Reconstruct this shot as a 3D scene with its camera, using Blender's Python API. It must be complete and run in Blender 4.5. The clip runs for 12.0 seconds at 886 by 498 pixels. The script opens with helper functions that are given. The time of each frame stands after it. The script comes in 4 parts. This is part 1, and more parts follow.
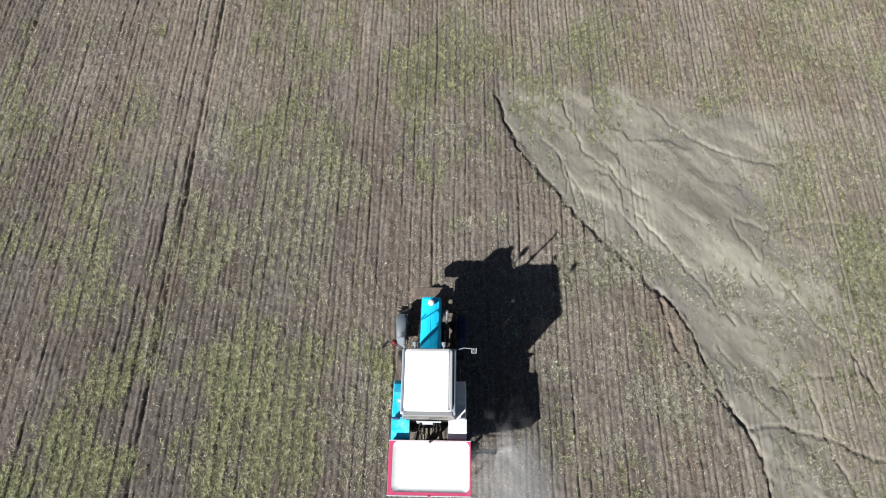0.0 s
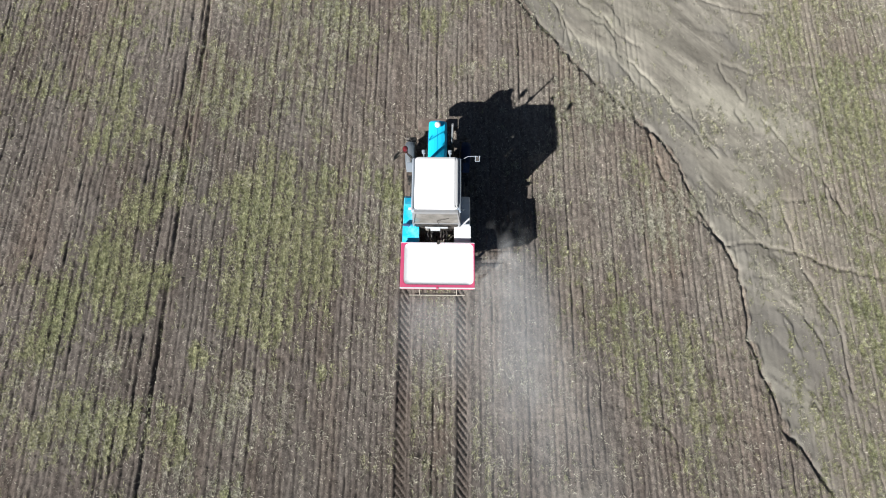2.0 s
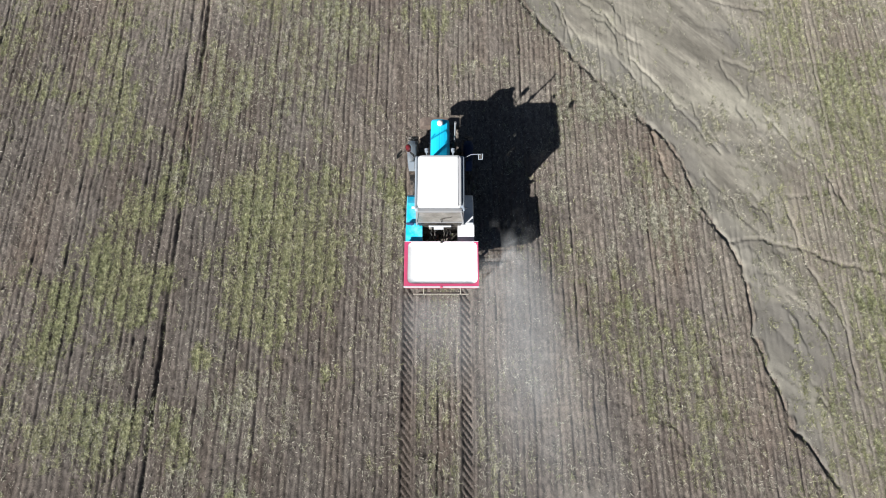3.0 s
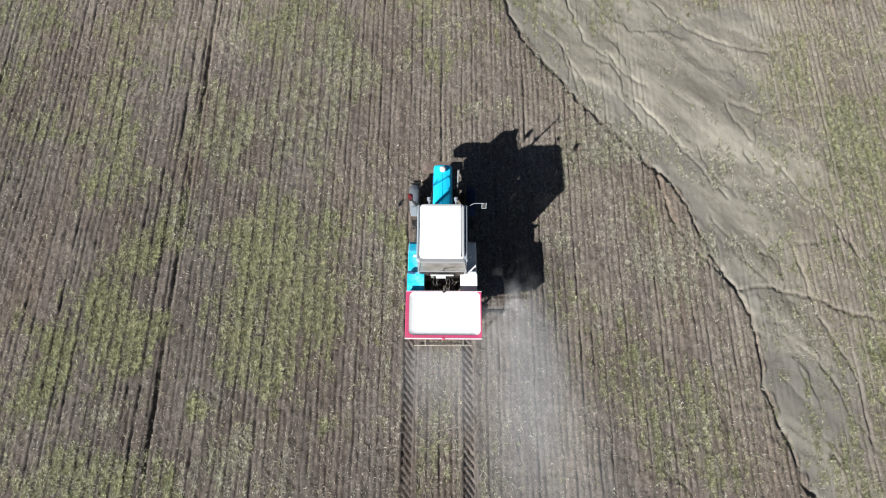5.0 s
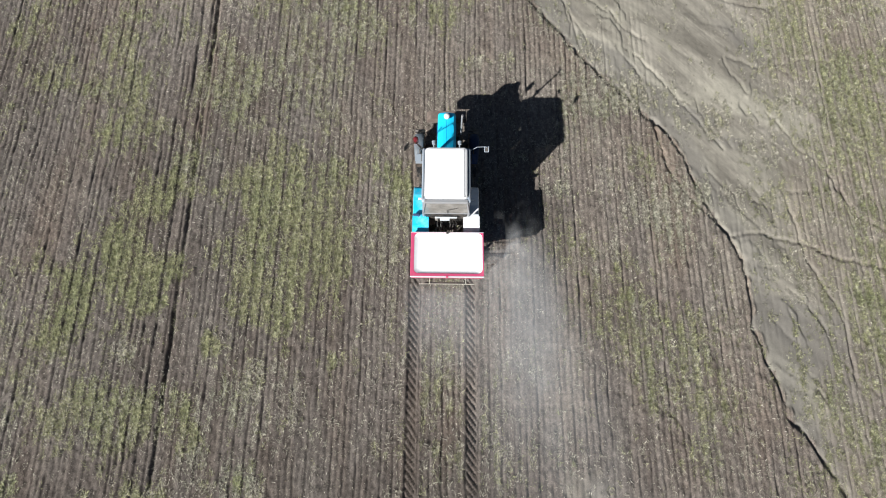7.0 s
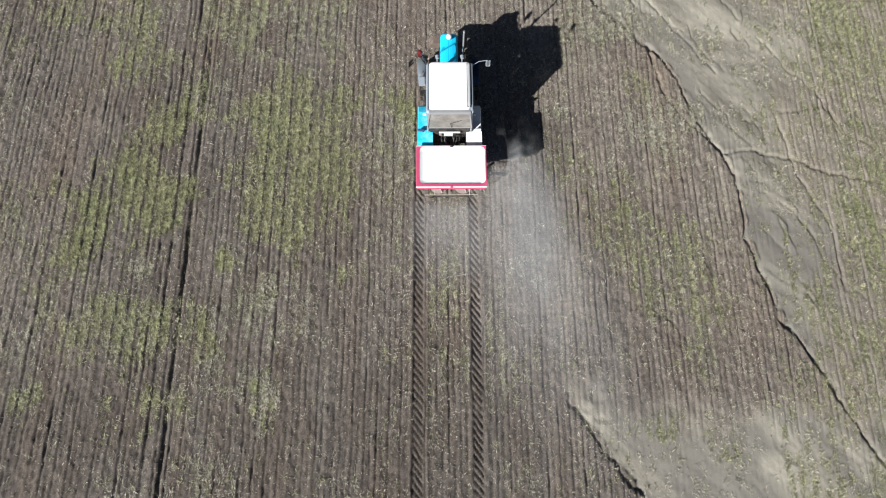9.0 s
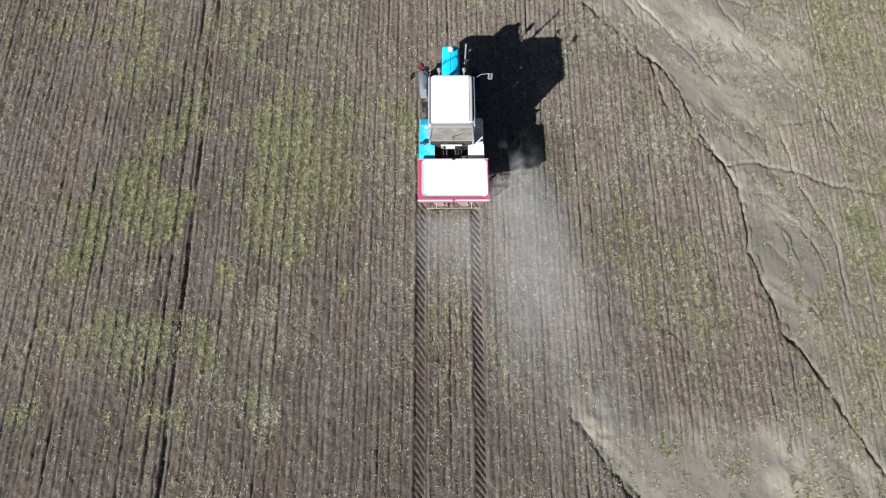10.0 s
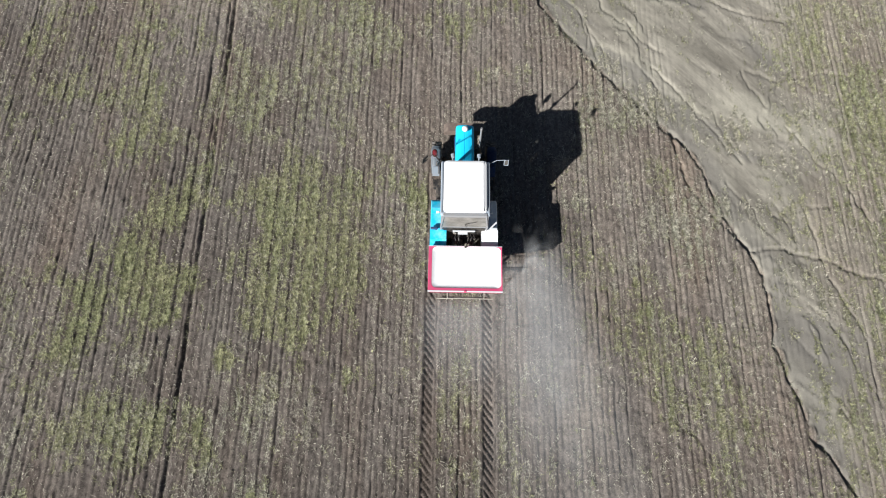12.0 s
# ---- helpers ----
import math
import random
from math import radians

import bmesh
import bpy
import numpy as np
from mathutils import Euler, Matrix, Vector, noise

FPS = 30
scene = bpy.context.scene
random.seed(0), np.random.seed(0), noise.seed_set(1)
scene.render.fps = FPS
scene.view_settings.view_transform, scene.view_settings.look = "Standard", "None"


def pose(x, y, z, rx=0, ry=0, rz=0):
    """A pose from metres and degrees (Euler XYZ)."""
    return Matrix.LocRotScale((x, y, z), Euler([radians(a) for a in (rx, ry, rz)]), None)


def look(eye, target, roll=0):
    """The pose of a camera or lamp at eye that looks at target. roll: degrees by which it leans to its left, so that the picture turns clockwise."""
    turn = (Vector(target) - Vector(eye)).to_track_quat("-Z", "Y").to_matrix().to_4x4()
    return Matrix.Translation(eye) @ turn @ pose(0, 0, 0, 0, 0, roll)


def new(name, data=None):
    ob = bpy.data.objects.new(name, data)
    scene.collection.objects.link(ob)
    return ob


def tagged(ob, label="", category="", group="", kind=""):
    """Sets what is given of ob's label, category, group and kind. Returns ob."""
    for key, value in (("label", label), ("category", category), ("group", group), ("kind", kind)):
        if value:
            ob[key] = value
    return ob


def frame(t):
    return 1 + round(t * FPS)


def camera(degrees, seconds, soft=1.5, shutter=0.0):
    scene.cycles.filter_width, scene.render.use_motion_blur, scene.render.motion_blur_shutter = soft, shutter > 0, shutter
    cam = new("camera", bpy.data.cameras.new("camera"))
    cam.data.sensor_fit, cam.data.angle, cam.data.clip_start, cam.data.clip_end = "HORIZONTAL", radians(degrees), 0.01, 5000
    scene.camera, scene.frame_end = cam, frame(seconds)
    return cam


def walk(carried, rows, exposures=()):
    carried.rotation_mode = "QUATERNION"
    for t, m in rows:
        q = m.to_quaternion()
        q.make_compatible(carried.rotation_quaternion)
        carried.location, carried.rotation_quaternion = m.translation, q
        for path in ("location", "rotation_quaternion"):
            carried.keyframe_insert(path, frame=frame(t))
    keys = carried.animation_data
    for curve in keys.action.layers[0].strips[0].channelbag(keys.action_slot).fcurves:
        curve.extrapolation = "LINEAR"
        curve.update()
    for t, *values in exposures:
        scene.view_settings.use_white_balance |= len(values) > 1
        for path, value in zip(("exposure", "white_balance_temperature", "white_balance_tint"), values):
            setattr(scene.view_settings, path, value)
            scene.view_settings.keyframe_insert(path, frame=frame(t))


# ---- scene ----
cam = camera(71.8, 12.0, soft=1.0)
PATH = [
    (0, (0.418, -2.564, 16.793), (0.406, -1.795, 14.947), -0.0),
    (0.5, (0.403, -4.025, 16.879), (0.392, -3.311, 15.011), -0.0),
    (1, (0.36, -5.161, 16.935), (0.351, -4.496, 15.049), -0.0),
    (1.5, (0.333, -5.82, 17.008), (0.324, -5.199, 15.107), 0.0),
    (2, (0.275, -6.271, 16.969), (0.269, -5.659, 15.064), -0.0),
    (2.5, (0.242, -6.299, 16.966), (0.235, -5.7, 15.057), -0.0),
    (3, (0.13, -6.35, 16.87), (0.13, -5.73, 14.969), -0.0),
    (5, (0.098, -5.416, 16.823), (0.094, -4.747, 14.938), -0.0),
    (5.5, (0.093, -5.317, 16.927), (0.085, -4.663, 15.037), 0.0),
    (6, (0.013, -5.747, 16.947), (0.007, -5.084, 15.06), -0.0),
    (6.5, (0.031, -5.988, 17.017), (0.022, -5.362, 15.118), -0.0),
    (7, (0.026, -6.605, 17.104), (0.02, -5.994, 15.2), -0.0),
    (9, (-0.178, -8.922, 17.094), (-0.175, -8.335, 15.183), 0.0),
    (9.5, (-0.141, -8.894, 17.152), (-0.14, -8.309, 15.24), 0.0),
    (10, (-0.228, -8.637, 17.085), (-0.225, -8.038, 15.177), 0.0),
    (10.5, (-0.166, -8.030, 17.225), (-0.171, -7.449, 15.312), 0.0),
    (11, (-0.239, -7.532, 17.097), (-0.248, -6.923, 15.192), 0.0),
    (11.5, (-0.354, -6.969, 17.013), (-0.361, -6.342, 15.114), 0.0),
    (12, (-0.413, -6.398, 16.954), (-0.424, -5.762, 15.058), 0.0),
]
walk(cam, [(t, look(eye, target, roll)) for t, eye, target, roll in PATH], exposures=[(0, 0.91), (12, 0.91)])

# ---- world, sun ----
world = bpy.data.worlds.new("sky")
scene.world = world
world.use_nodes = True
wn = world.node_tree.nodes
sky = wn.new("ShaderNodeTexSky")
sky.sky_type = "NISHITA"
sky.sun_disc = False
sky.sun_elevation = radians(31.6)
sky.sun_rotation = math.atan2(-1.13, -1.17)
world.node_tree.links.new(sky.outputs[0], wn["Background"].inputs[0])
wn["Background"].inputs[1].default_value = 0.021

sun_data = bpy.data.lights.new("sun", "SUN")
sun_data.energy, sun_data.angle, sun_data.color = 5.0, radians(0.5), (1.0, 0.96, 0.90)
sun = new("sun", sun_data)
sun.matrix_world = look((-11.3, -11.7, 10.0), (0, 0, 0))

# ---- materials ----


class Nodes:
    """A small builder for one material's nodes."""

    def __init__(self, name, rough=0.8, metal=0.0):
        self.mat = bpy.data.materials.new(name)
        self.mat.use_nodes = True
        self.tree = self.mat.node_tree
        self.bsdf = self.tree.nodes["Principled BSDF"]
        self.bsdf.inputs["Roughness"].default_value = rough
        self.bsdf.inputs["Metallic"].default_value = metal
        self.coords = self.tree.nodes.new("ShaderNodeTexCoord").outputs["Object"]

    def link(self, a, b):
        self.tree.links.new(a, b)

    def attr(self, name):
        n = self.tree.nodes.new("ShaderNodeAttribute")
        n.attribute_name = name
        return n.outputs["Fac"]

    def noise(self, scale, detail=4.0, rough=0.6, stretch=None, turn=0.0, warp=0.0):
        n = self.tree.nodes.new("ShaderNodeTexNoise")
        n.inputs["Scale"].default_value, n.inputs["Detail"].default_value = scale, detail
        n.inputs["Roughness"].default_value, n.inputs["Distortion"].default_value = rough, warp
        src = self.coords
        if stretch:
            for slot, value in (("Rotation", (0, 0, radians(turn))), ("Scale", stretch)):
                m = self.tree.nodes.new("ShaderNodeMapping")
                m.inputs[slot].default_value = value
                self.link(src, m.inputs["Vector"])
                src = m.outputs["Vector"]
        self.link(src, n.inputs["Vector"])
        return n.outputs["Fac"]

    def cracks(self, scale, stretch, warp):
        """Distance to the nearest line of a net of thin, bent cells."""
        n = self.tree.nodes.new("ShaderNodeTexVoronoi")
        n.feature = "DISTANCE_TO_EDGE"
        n.inputs["Scale"].default_value = scale
        m = self.tree.nodes.new("ShaderNodeMapping")
        m.inputs["Scale"].default_value = stretch
        bend = self.tree.nodes.new("ShaderNodeVectorMath")
        bend.operation = "MULTIPLY_ADD"
        wave = self.tree.nodes.new("ShaderNodeTexNoise")
        wave.inputs["Scale"].default_value, wave.inputs["Detail"].default_value = 3.0, 4.0
        self.link(self.coords, wave.inputs["Vector"])
        self.link(wave.outputs["Color"], bend.inputs[0])
        bend.inputs[1].default_value = (warp, warp, 0)
        self.link(self.coords, bend.inputs[2])
        self.link(bend.outputs[0], m.inputs["Vector"])
        self.link(m.outputs["Vector"], n.inputs["Vector"])
        return n.outputs["Distance"]

    def ramp(self, fac, *stops):
        n = self.tree.nodes.new("ShaderNodeValToRGB")
        ramp = n.color_ramp
        while len(ramp.elements) < len(stops):
            ramp.elements.new(0.5)
        for e, (at, c) in zip(ramp.elements, stops):
            e.position = at
            e.color = (*c, 1) if isinstance(c, tuple) else (c, c, c, 1)
        self.link(fac, n.inputs["Fac"])
        return n.outputs["Color"]

    def mix(self, fac, a, b, mode="MIX"):
        n = self.tree.nodes.new("ShaderNodeMix")
        n.data_type, n.blend_type = "RGBA", mode
        for value, slot in ((fac, n.inputs["Factor"]), (a, n.inputs["A"]), (b, n.inputs["B"])):
            if isinstance(value, (int, float)):
                slot.default_value = value
            elif isinstance(value, tuple):
                slot.default_value = (*value, 1)
            else:
                self.link(value, slot)
        return n.outputs["Result"]

    def maths(self, op, a, b):
        n = self.tree.nodes.new("ShaderNodeMath")
        n.operation = op
        for value, slot in ((a, n.inputs[0]), (b, n.inputs[1])):
            if isinstance(value, (int, float)):
                slot.default_value = value
            else:
                self.link(value, slot)
        return n.outputs[0]

    def island(self):
        return self.tree.nodes.new("ShaderNodeNewGeometry").outputs["Random Per Island"]

    def bump(self, height, strength=0.3, distance=0.01):
        n = self.tree.nodes.new("ShaderNodeBump")
        n.inputs["Strength"].default_value, n.inputs["Distance"].default_value = strength, distance
        self.link(height, n.inputs["Height"])
        self.link(n.outputs[0], self.bsdf.inputs["Normal"])

    def colour(self, value):
        self.link(value, self.bsdf.inputs["Base Color"])
        return self


def paint(name, base, rough=0.4, metal=0.0, dirt=(0.30, 0.26, 0.21), amount=0.35, fine=9.0):
    """Painted or bare sheet metal with dust and stains."""
    n = Nodes(name, rough, metal)
    tone = n.mix(n.ramp(n.noise(2.3, 5), (0.3, 0.82), (0.7, 1.0)), tuple(c * 0.8 for c in base), base)
    dust = n.ramp(n.noise(fine, 7, 0.7), (0.45, 0.0), (0.8, amount))
    n.colour(n.mix(dust, tone, dirt))
    n.link(n.ramp(n.noise(14, 4), (0.3, rough * 0.8), (0.7, min(1.0, rough * 1.35))), n.bsdf.inputs["Roughness"])
    n.bump(n.noise(60, 3), 0.08, 0.003)
    return n.mat


def soil_material():
    n = Nodes("soil", 0.95)
    n.bsdf.inputs["Specular IOR Level"].default_value = 0.15
    broad = n.noise(0.35, 4, 0.6, (1.0, 0.6, 1.0))
    rows = n.noise(3.4, 5, 0.65, (1.0, 0.10, 1.0))
    grain = n.noise(26, 6, 0.75)
    specks = n.noise(70, 2, 0.6)
    earth = n.ramp(broad, (0.36, (0.094, 0.076, 0.063)), (0.5, (0.114, 0.104, 0.093)), (0.64, (0.158, 0.151, 0.133)))
    earth = n.mix(0.55, earth, n.ramp(rows, (0.3, (0.082, 0.074, 0.065)), (0.7, (0.178, 0.168, 0.146))))
    brown = n.ramp(n.noise(0.8, 4, 0.6, (1.0, 0.16, 1.0), 0, 0.4), (0.48, 0.0), (0.66, 0.6))
    earth = n.mix(brown, earth, n.mix(1.0, earth, (1.07, 0.985, 0.91), "MULTIPLY"))
    # broad darker and paler soil tones, set by place
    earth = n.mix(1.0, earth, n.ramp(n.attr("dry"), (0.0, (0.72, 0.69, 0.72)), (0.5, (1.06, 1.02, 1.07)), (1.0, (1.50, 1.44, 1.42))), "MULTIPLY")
    lumps = n.noise(10, 5, 0.7, (1.0, 0.7, 1.0))
    earth = n.mix(1.0, earth, n.ramp(lumps, (0.36, 0.66), (0.5, 1.0), (0.64, 1.36)), "MULTIPLY")
    flow = n.noise(0.75, 6, 0.58, (0.30, 1.2, 1.0), 44, 1.3)
    silt = n.ramp(flow, (0.34, (0.125, 0.120, 0.108)), (0.5, (0.200, 0.192, 0.171)), (0.64, (0.315, 0.302, 0.268)))
    silt = n.mix(0.3, silt, n.ramp(n.noise(7, 5, 0.65, (0.25, 1.0, 1.0), 50, 0.6), (0.3, (0.140, 0.130, 0.108)), (0.7, (0.27, 0.252, 0.21))))
    streak = n.noise(2.2, 6, 0.62, (0.16, 1.3, 1.0), 47, 0.8)
    silt = n.mix(1.0, silt, n.ramp(streak, (0.36, 0.80), (0.5, 1.0), (0.66, 1.17)), "MULTIPLY")
    silt = n.mix(n.attr("crust"), silt, n.mix(0.5, silt, (0.345, 0.338, 0.285)))
    silt = n.mix(n.attr("wash"), silt, n.mix(0.7, silt, (0.150, 0.145, 0.136)))
    tone = n.mix(n.attr("silt"), earth, silt)
    # tyre tracks get a darker colour
    tone = n.mix(n.attr("track_dark"), tone, n.mix(1.0, tone, (0.50, 0.47, 0.45), "MULTIPLY"))
    # thin dark lines: shade of grooves too narrow for the mesh, put into colour
    crust = n.ramp(n.cracks(3.1, (1.5, 0.55, 1.0), 0.35), (0.0, 0.42), (0.035, 1.0))
    crust = n.mix(n.ramp(n.noise(0.9, 3), (0.42, 0.0), (0.62, 0.9)), (1.0, 1.0, 1.0), crust)
    tone = n.mix(1.0, tone, n.mix(n.attr("silt"), crust, (1.0, 1.0, 1.0)), "MULTIPLY")
    coarse = n.ramp(grain, (0.3, 0.46), (0.7, 1.48))
    fine = n.ramp(grain, (0.3, 0.84), (0.7, 1.16))
    tone = n.mix(1.0, tone, n.mix(n.attr("silt"), coarse, fine), "MULTIPLY")
    tone = n.mix(n.ramp(specks, (0.60, 0.0), (0.72, 0.4)), tone, (0.33, 0.31, 0.27))
    n.colour(tone)
    rough = n.mix(0.4, grain, n.noise(95, 3, 0.7))
    n.bump(n.mix(n.attr("silt"), rough, n.mix(0.72, rough, (0.5, 0.5, 0.5))), 0.6, 0.02)
    return n.mat


def blades_material(name, a, b, c):
    n = Nodes(name, 0.7)
    n.bsdf.inputs["Specular IOR Level"].default_value = 0.25
    tint = n.ramp(n.island(), (0.0, a), (0.5, b), (1.0, c))
    tint = n.mix(n.ramp(n.noise(0.45, 3), (0.45, 0.0), (0.65, 0.6)), tint, n.mix(1.0, tint, (0.93, 1.0, 0.92), "MULTIPLY"))
    tint = n.mix(1.0, tint, n.ramp(n.noise(9, 3, 0.6), (0.36, 0.58), (0.5, 1.0), (0.64, 1.42)), "MULTIPLY")
    n.colour(n.mix(0.35, tint, n.mix(1.0, tint, n.ramp(n.noise(0.8, 3), (0.3, 0.6), (0.7, 1.3)), "MULTIPLY")))
    return n.mat


def glass_material():
    n = Nodes("cab_glass", 0.05)
    t = n.tree
    clear, gloss, mixer = t.nodes.new("ShaderNodeBsdfTransparent"), t.nodes.new("ShaderNodeBsdfGlossy"), t.nodes.new("ShaderNodeMixShader")
    clear.inputs["Color"].default_value = (0.82, 0.85, 0.86, 1)
    gloss.inputs["Roughness"].default_value = 0.12
    film = n.ramp(n.noise(5, 5, 0.7), (0.35, 0.06), (0.8, 0.28))
    n.link(film, mixer.inputs["Fac"])
    n.link(clear.outputs[0], mixer.inputs[1])
    n.link(gloss.outputs[0], mixer.inputs[2])
    n.link(mixer.outputs[0], t.nodes["Material Output"].inputs["Surface"])
    return n.mat


def dusty_reflecting_material():
    n = Nodes("dusty_reflecting_glass", 0.35)
    t = n.tree
    # grey of the dust film, with the reflected sky and ground painted in
    n.colour(n.ramp(n.noise(4, 5, 0.7), (0.3, (0.17, 0.165, 0.155)), (0.75, (0.36, 0.35, 0.335))))
    clear, mixer = t.nodes.new("ShaderNodeBsdfTransparent"), t.nodes.new("ShaderNodeMixShader")
    clear.inputs["Color"].default_value = (0.85, 0.86, 0.87, 1)
    n.link(n.ramp(n.noise(3, 4, 0.6), (0.3, 0.62), (0.7, 0.92)), mixer.inputs["Fac"])
    n.link(clear.outputs[0], mixer.inputs[1])
    n.link(n.bsdf.outputs[0], mixer.inputs[2])
    n.link(mixer.outputs[0], t.nodes["Material Output"].inputs["Surface"])
    return n.mat


def rubber_material():
    n = Nodes("rubber", 0.85)
    n.colour(n.mix(n.ramp(n.noise(7, 6, 0.7), (0.35, 0.15), (0.75, 0.8)), (0.028, 0.028, 0.03), (0.20, 0.185, 0.17)))
    n.bump(n.noise(40, 4), 0.3, 0.006)
    return n.mat


def load_material():
    n = Nodes("fertiliser", 0.9)
    n.colour(n.ramp(n.noise(22, 6, 0.75), (0.3, (0.71, 0.745, 0.80)), (0.7, (0.83, 0.845, 0.87))))
    n.bump(n.noise(90, 4, 0.8), 0.35, 0.01)
    return n.mat


def dust_material():
    n = Nodes("airborne_dust", 1.0)
    t = n.tree
    n.colour(n.ramp(n.noise(1.5, 3), (0.3, (0.48, 0.515, 0.55)), (0.7, (0.58, 0.605, 0.635))))
    clear, mixer = t.nodes.new("ShaderNodeBsdfTransparent"), t.nodes.new("ShaderNodeMixShader")
    puff = n.ramp(n.noise(0.8, 5, 0.55, (1.2, 0.45, 1.0), 8, 0.9), (0.30, 0.30), (0.72, 1.0))
    n.link(n.maths("MULTIPLY", puff, n.attr("veil")), mixer.inputs["Fac"])
    n.link(clear.outputs[0], mixer.inputs[1])
    n.link(n.bsdf.outputs[0], mixer.inputs[2])
    n.link(mixer.outputs[0], t.nodes["Material Output"].inputs["Surface"])
    return n.mat


SOIL = soil_material()
GREEN = blades_material("weed_leaf", (0.118, 0.130, 0.060), (0.238, 0.243, 0.132), (0.395, 0.393, 0.268))
PALE = blades_material("dry_leaf", (0.20, 0.189, 0.152), (0.32, 0.308, 0.255), (0.48, 0.465, 0.40))
STRAW = blades_material("straw", (0.18, 0.165, 0.135), (0.32, 0.30, 0.25), (0.55, 0.525, 0.47))
CLOD = blades_material("clod", (0.085, 0.070, 0.058), (0.13, 0.11, 0.092), (0.19, 0.165, 0.14))
BLUE = paint("blue_paint", (0.008, 0.55, 0.88), 0.4, amount=0.07)
# the pale cyan patches put the mudguard's sheen into its colour
SHEEN_BLUE = paint("sheen_blue_paint", (0.010, 0.53, 0.84), 0.35, dirt=(0.42, 0.74, 0.84), amount=0.85, fine=2.6)
NAVY = paint("dark_blue_paint", (0.02, 0.045, 0.13), 0.4, amount=0.3)
WHITE = paint("white_roof_paint", (0.66, 0.68, 0.71), 0.55, amount=0.05)
GREY = paint("grey_metal", (0.26, 0.275, 0.30), 0.45, 0.2)
GUTTER = paint("grey_blue_gutter_paint", (0.31, 0.37, 0.45), 0.45, amount=0.1)
FADED = paint("dusty_faded_paint", (0.52, 0.57, 0.62), 0.45, amount=0.3)
# dusty pale paint, whitened further to stand in for sun through the cab windows
BRIGHTENED_PALE = paint("brightened_dusty_paint", (0.68, 0.71, 0.75), 0.4, amount=0.2)
BLACK = paint("black_metal", (0.02, 0.02, 0.022), 0.6, amount=0.5)
BROWN = paint("dusty_brown_paint", (0.115, 0.090, 0.080), 0.8, amount=0.5)
RED = paint("red_paint", (0.55, 0.065, 0.17), 0.5, amount=0.25)
STEEL = paint("bright_steel", (0.55, 0.54, 0.52), 0.35, 0.6, amount=0.3)
CREAM = paint("cream_paint", (0.40, 0.41, 0.36), 0.6, amount=0.25)
GUARD = paint("dull_grey_blue_paint", (0.20, 0.24, 0.29), 0.4, amount=0.3, fine=6.0)
LENS = paint("red_lamp_plastic", (0.10, 0.008, 0.014), 0.12, amount=0.2)
MIRROR = paint("mirror_glass", (0.75, 0.77, 0.8), 0.05, 1.0, amount=0.05)
RUBBER = rubber_material()
GLASS = glass_material()
DUSTY_REFLECTING = dusty_reflecting_material()
LOAD = load_material()
DUST = dust_material()

# ---- geometry helpers ----


def part(name, bm, material, parent=None, label="", smooth=False):
    me = bpy.data.meshes.new(name)
    bmesh.ops.recalc_face_normals(bm, faces=bm.faces)
    bm.to_mesh(me)
    bm.free()
    me.materials.append(material)
    if smooth:
        me.shade_smooth()
    ob = new(name, me)
    ob.parent = parent
    return tagged(ob, label)


def box(x0, x1, y0, y1, z0, z1, bevel=0.01, bm=None):
    """A bevelled box, added to bm."""
    bm = bm or bmesh.new()
    made = bmesh.ops.create_cube(bm, size=1.0, matrix=Matrix.Translation(((x0 + x1) / 2, (y0 + y1) / 2, (z0 + z1) / 2))
                                 @ Matrix.Diagonal((x1 - x0, y1 - y0, z1 - z0, 1)))
    if bevel:
        edges = list({e for v in made["verts"] for e in v.link_edges})
        bmesh.ops.bevel(bm, geom=edges, offset=bevel, segments=2, profile=0.5, affect="EDGES")
    return bm


def rod(a, b, r, bm=None, sides=10, r2=None):
    """A round bar from a to b."""
    bm = bm or bmesh.new()
    a, b = Vector(a), Vector(b)
    m = Matrix.Translation((a + b) / 2) @ (b - a).to_track_quat("Z", "Y").to_matrix().to_4x4()
    bmesh.ops.create_cone(bm, cap_ends=True, segments=sides, radius1=r, radius2=r if r2 is None else r2, depth=(b - a).length, matrix=m)
    return bm


def pipe(points, r, bm=None, sides=8):
    bm = bm or bmesh.new()
    for a, b in zip(points, points[1:]):
        rod(a, b, r, bm, sides)
    for p in points[1:-1]:
        bmesh.ops.create_uvsphere(bm, u_segments=sides, v_segments=6, radius=r, matrix=Matrix.Translation(p))
    return bm


def lathe(profile, centre, sides=32, bm=None):
    """A wheel-like solid: (offset along x, radius) pairs turned about the x axis through centre."""
    bm = bm or bmesh.new()
    rings = []
    for dx, r in profile:
        rings.append([bm.verts.new((centre[0] + dx, centre[1] + r * math.cos(a), centre[2] + r * math.sin(a)))
                      for a in (2 * math.pi * i / sides for i in range(sides))])
    for p, q in zip(rings, rings[1:]):
        for i in range(sides):
            bm.faces.new((p[i], p[(i + 1) % sides], q[(i + 1) % sides], q[i]))
    bm.faces.new(rings[0])
    bm.faces.new(rings[-1])
    return bm


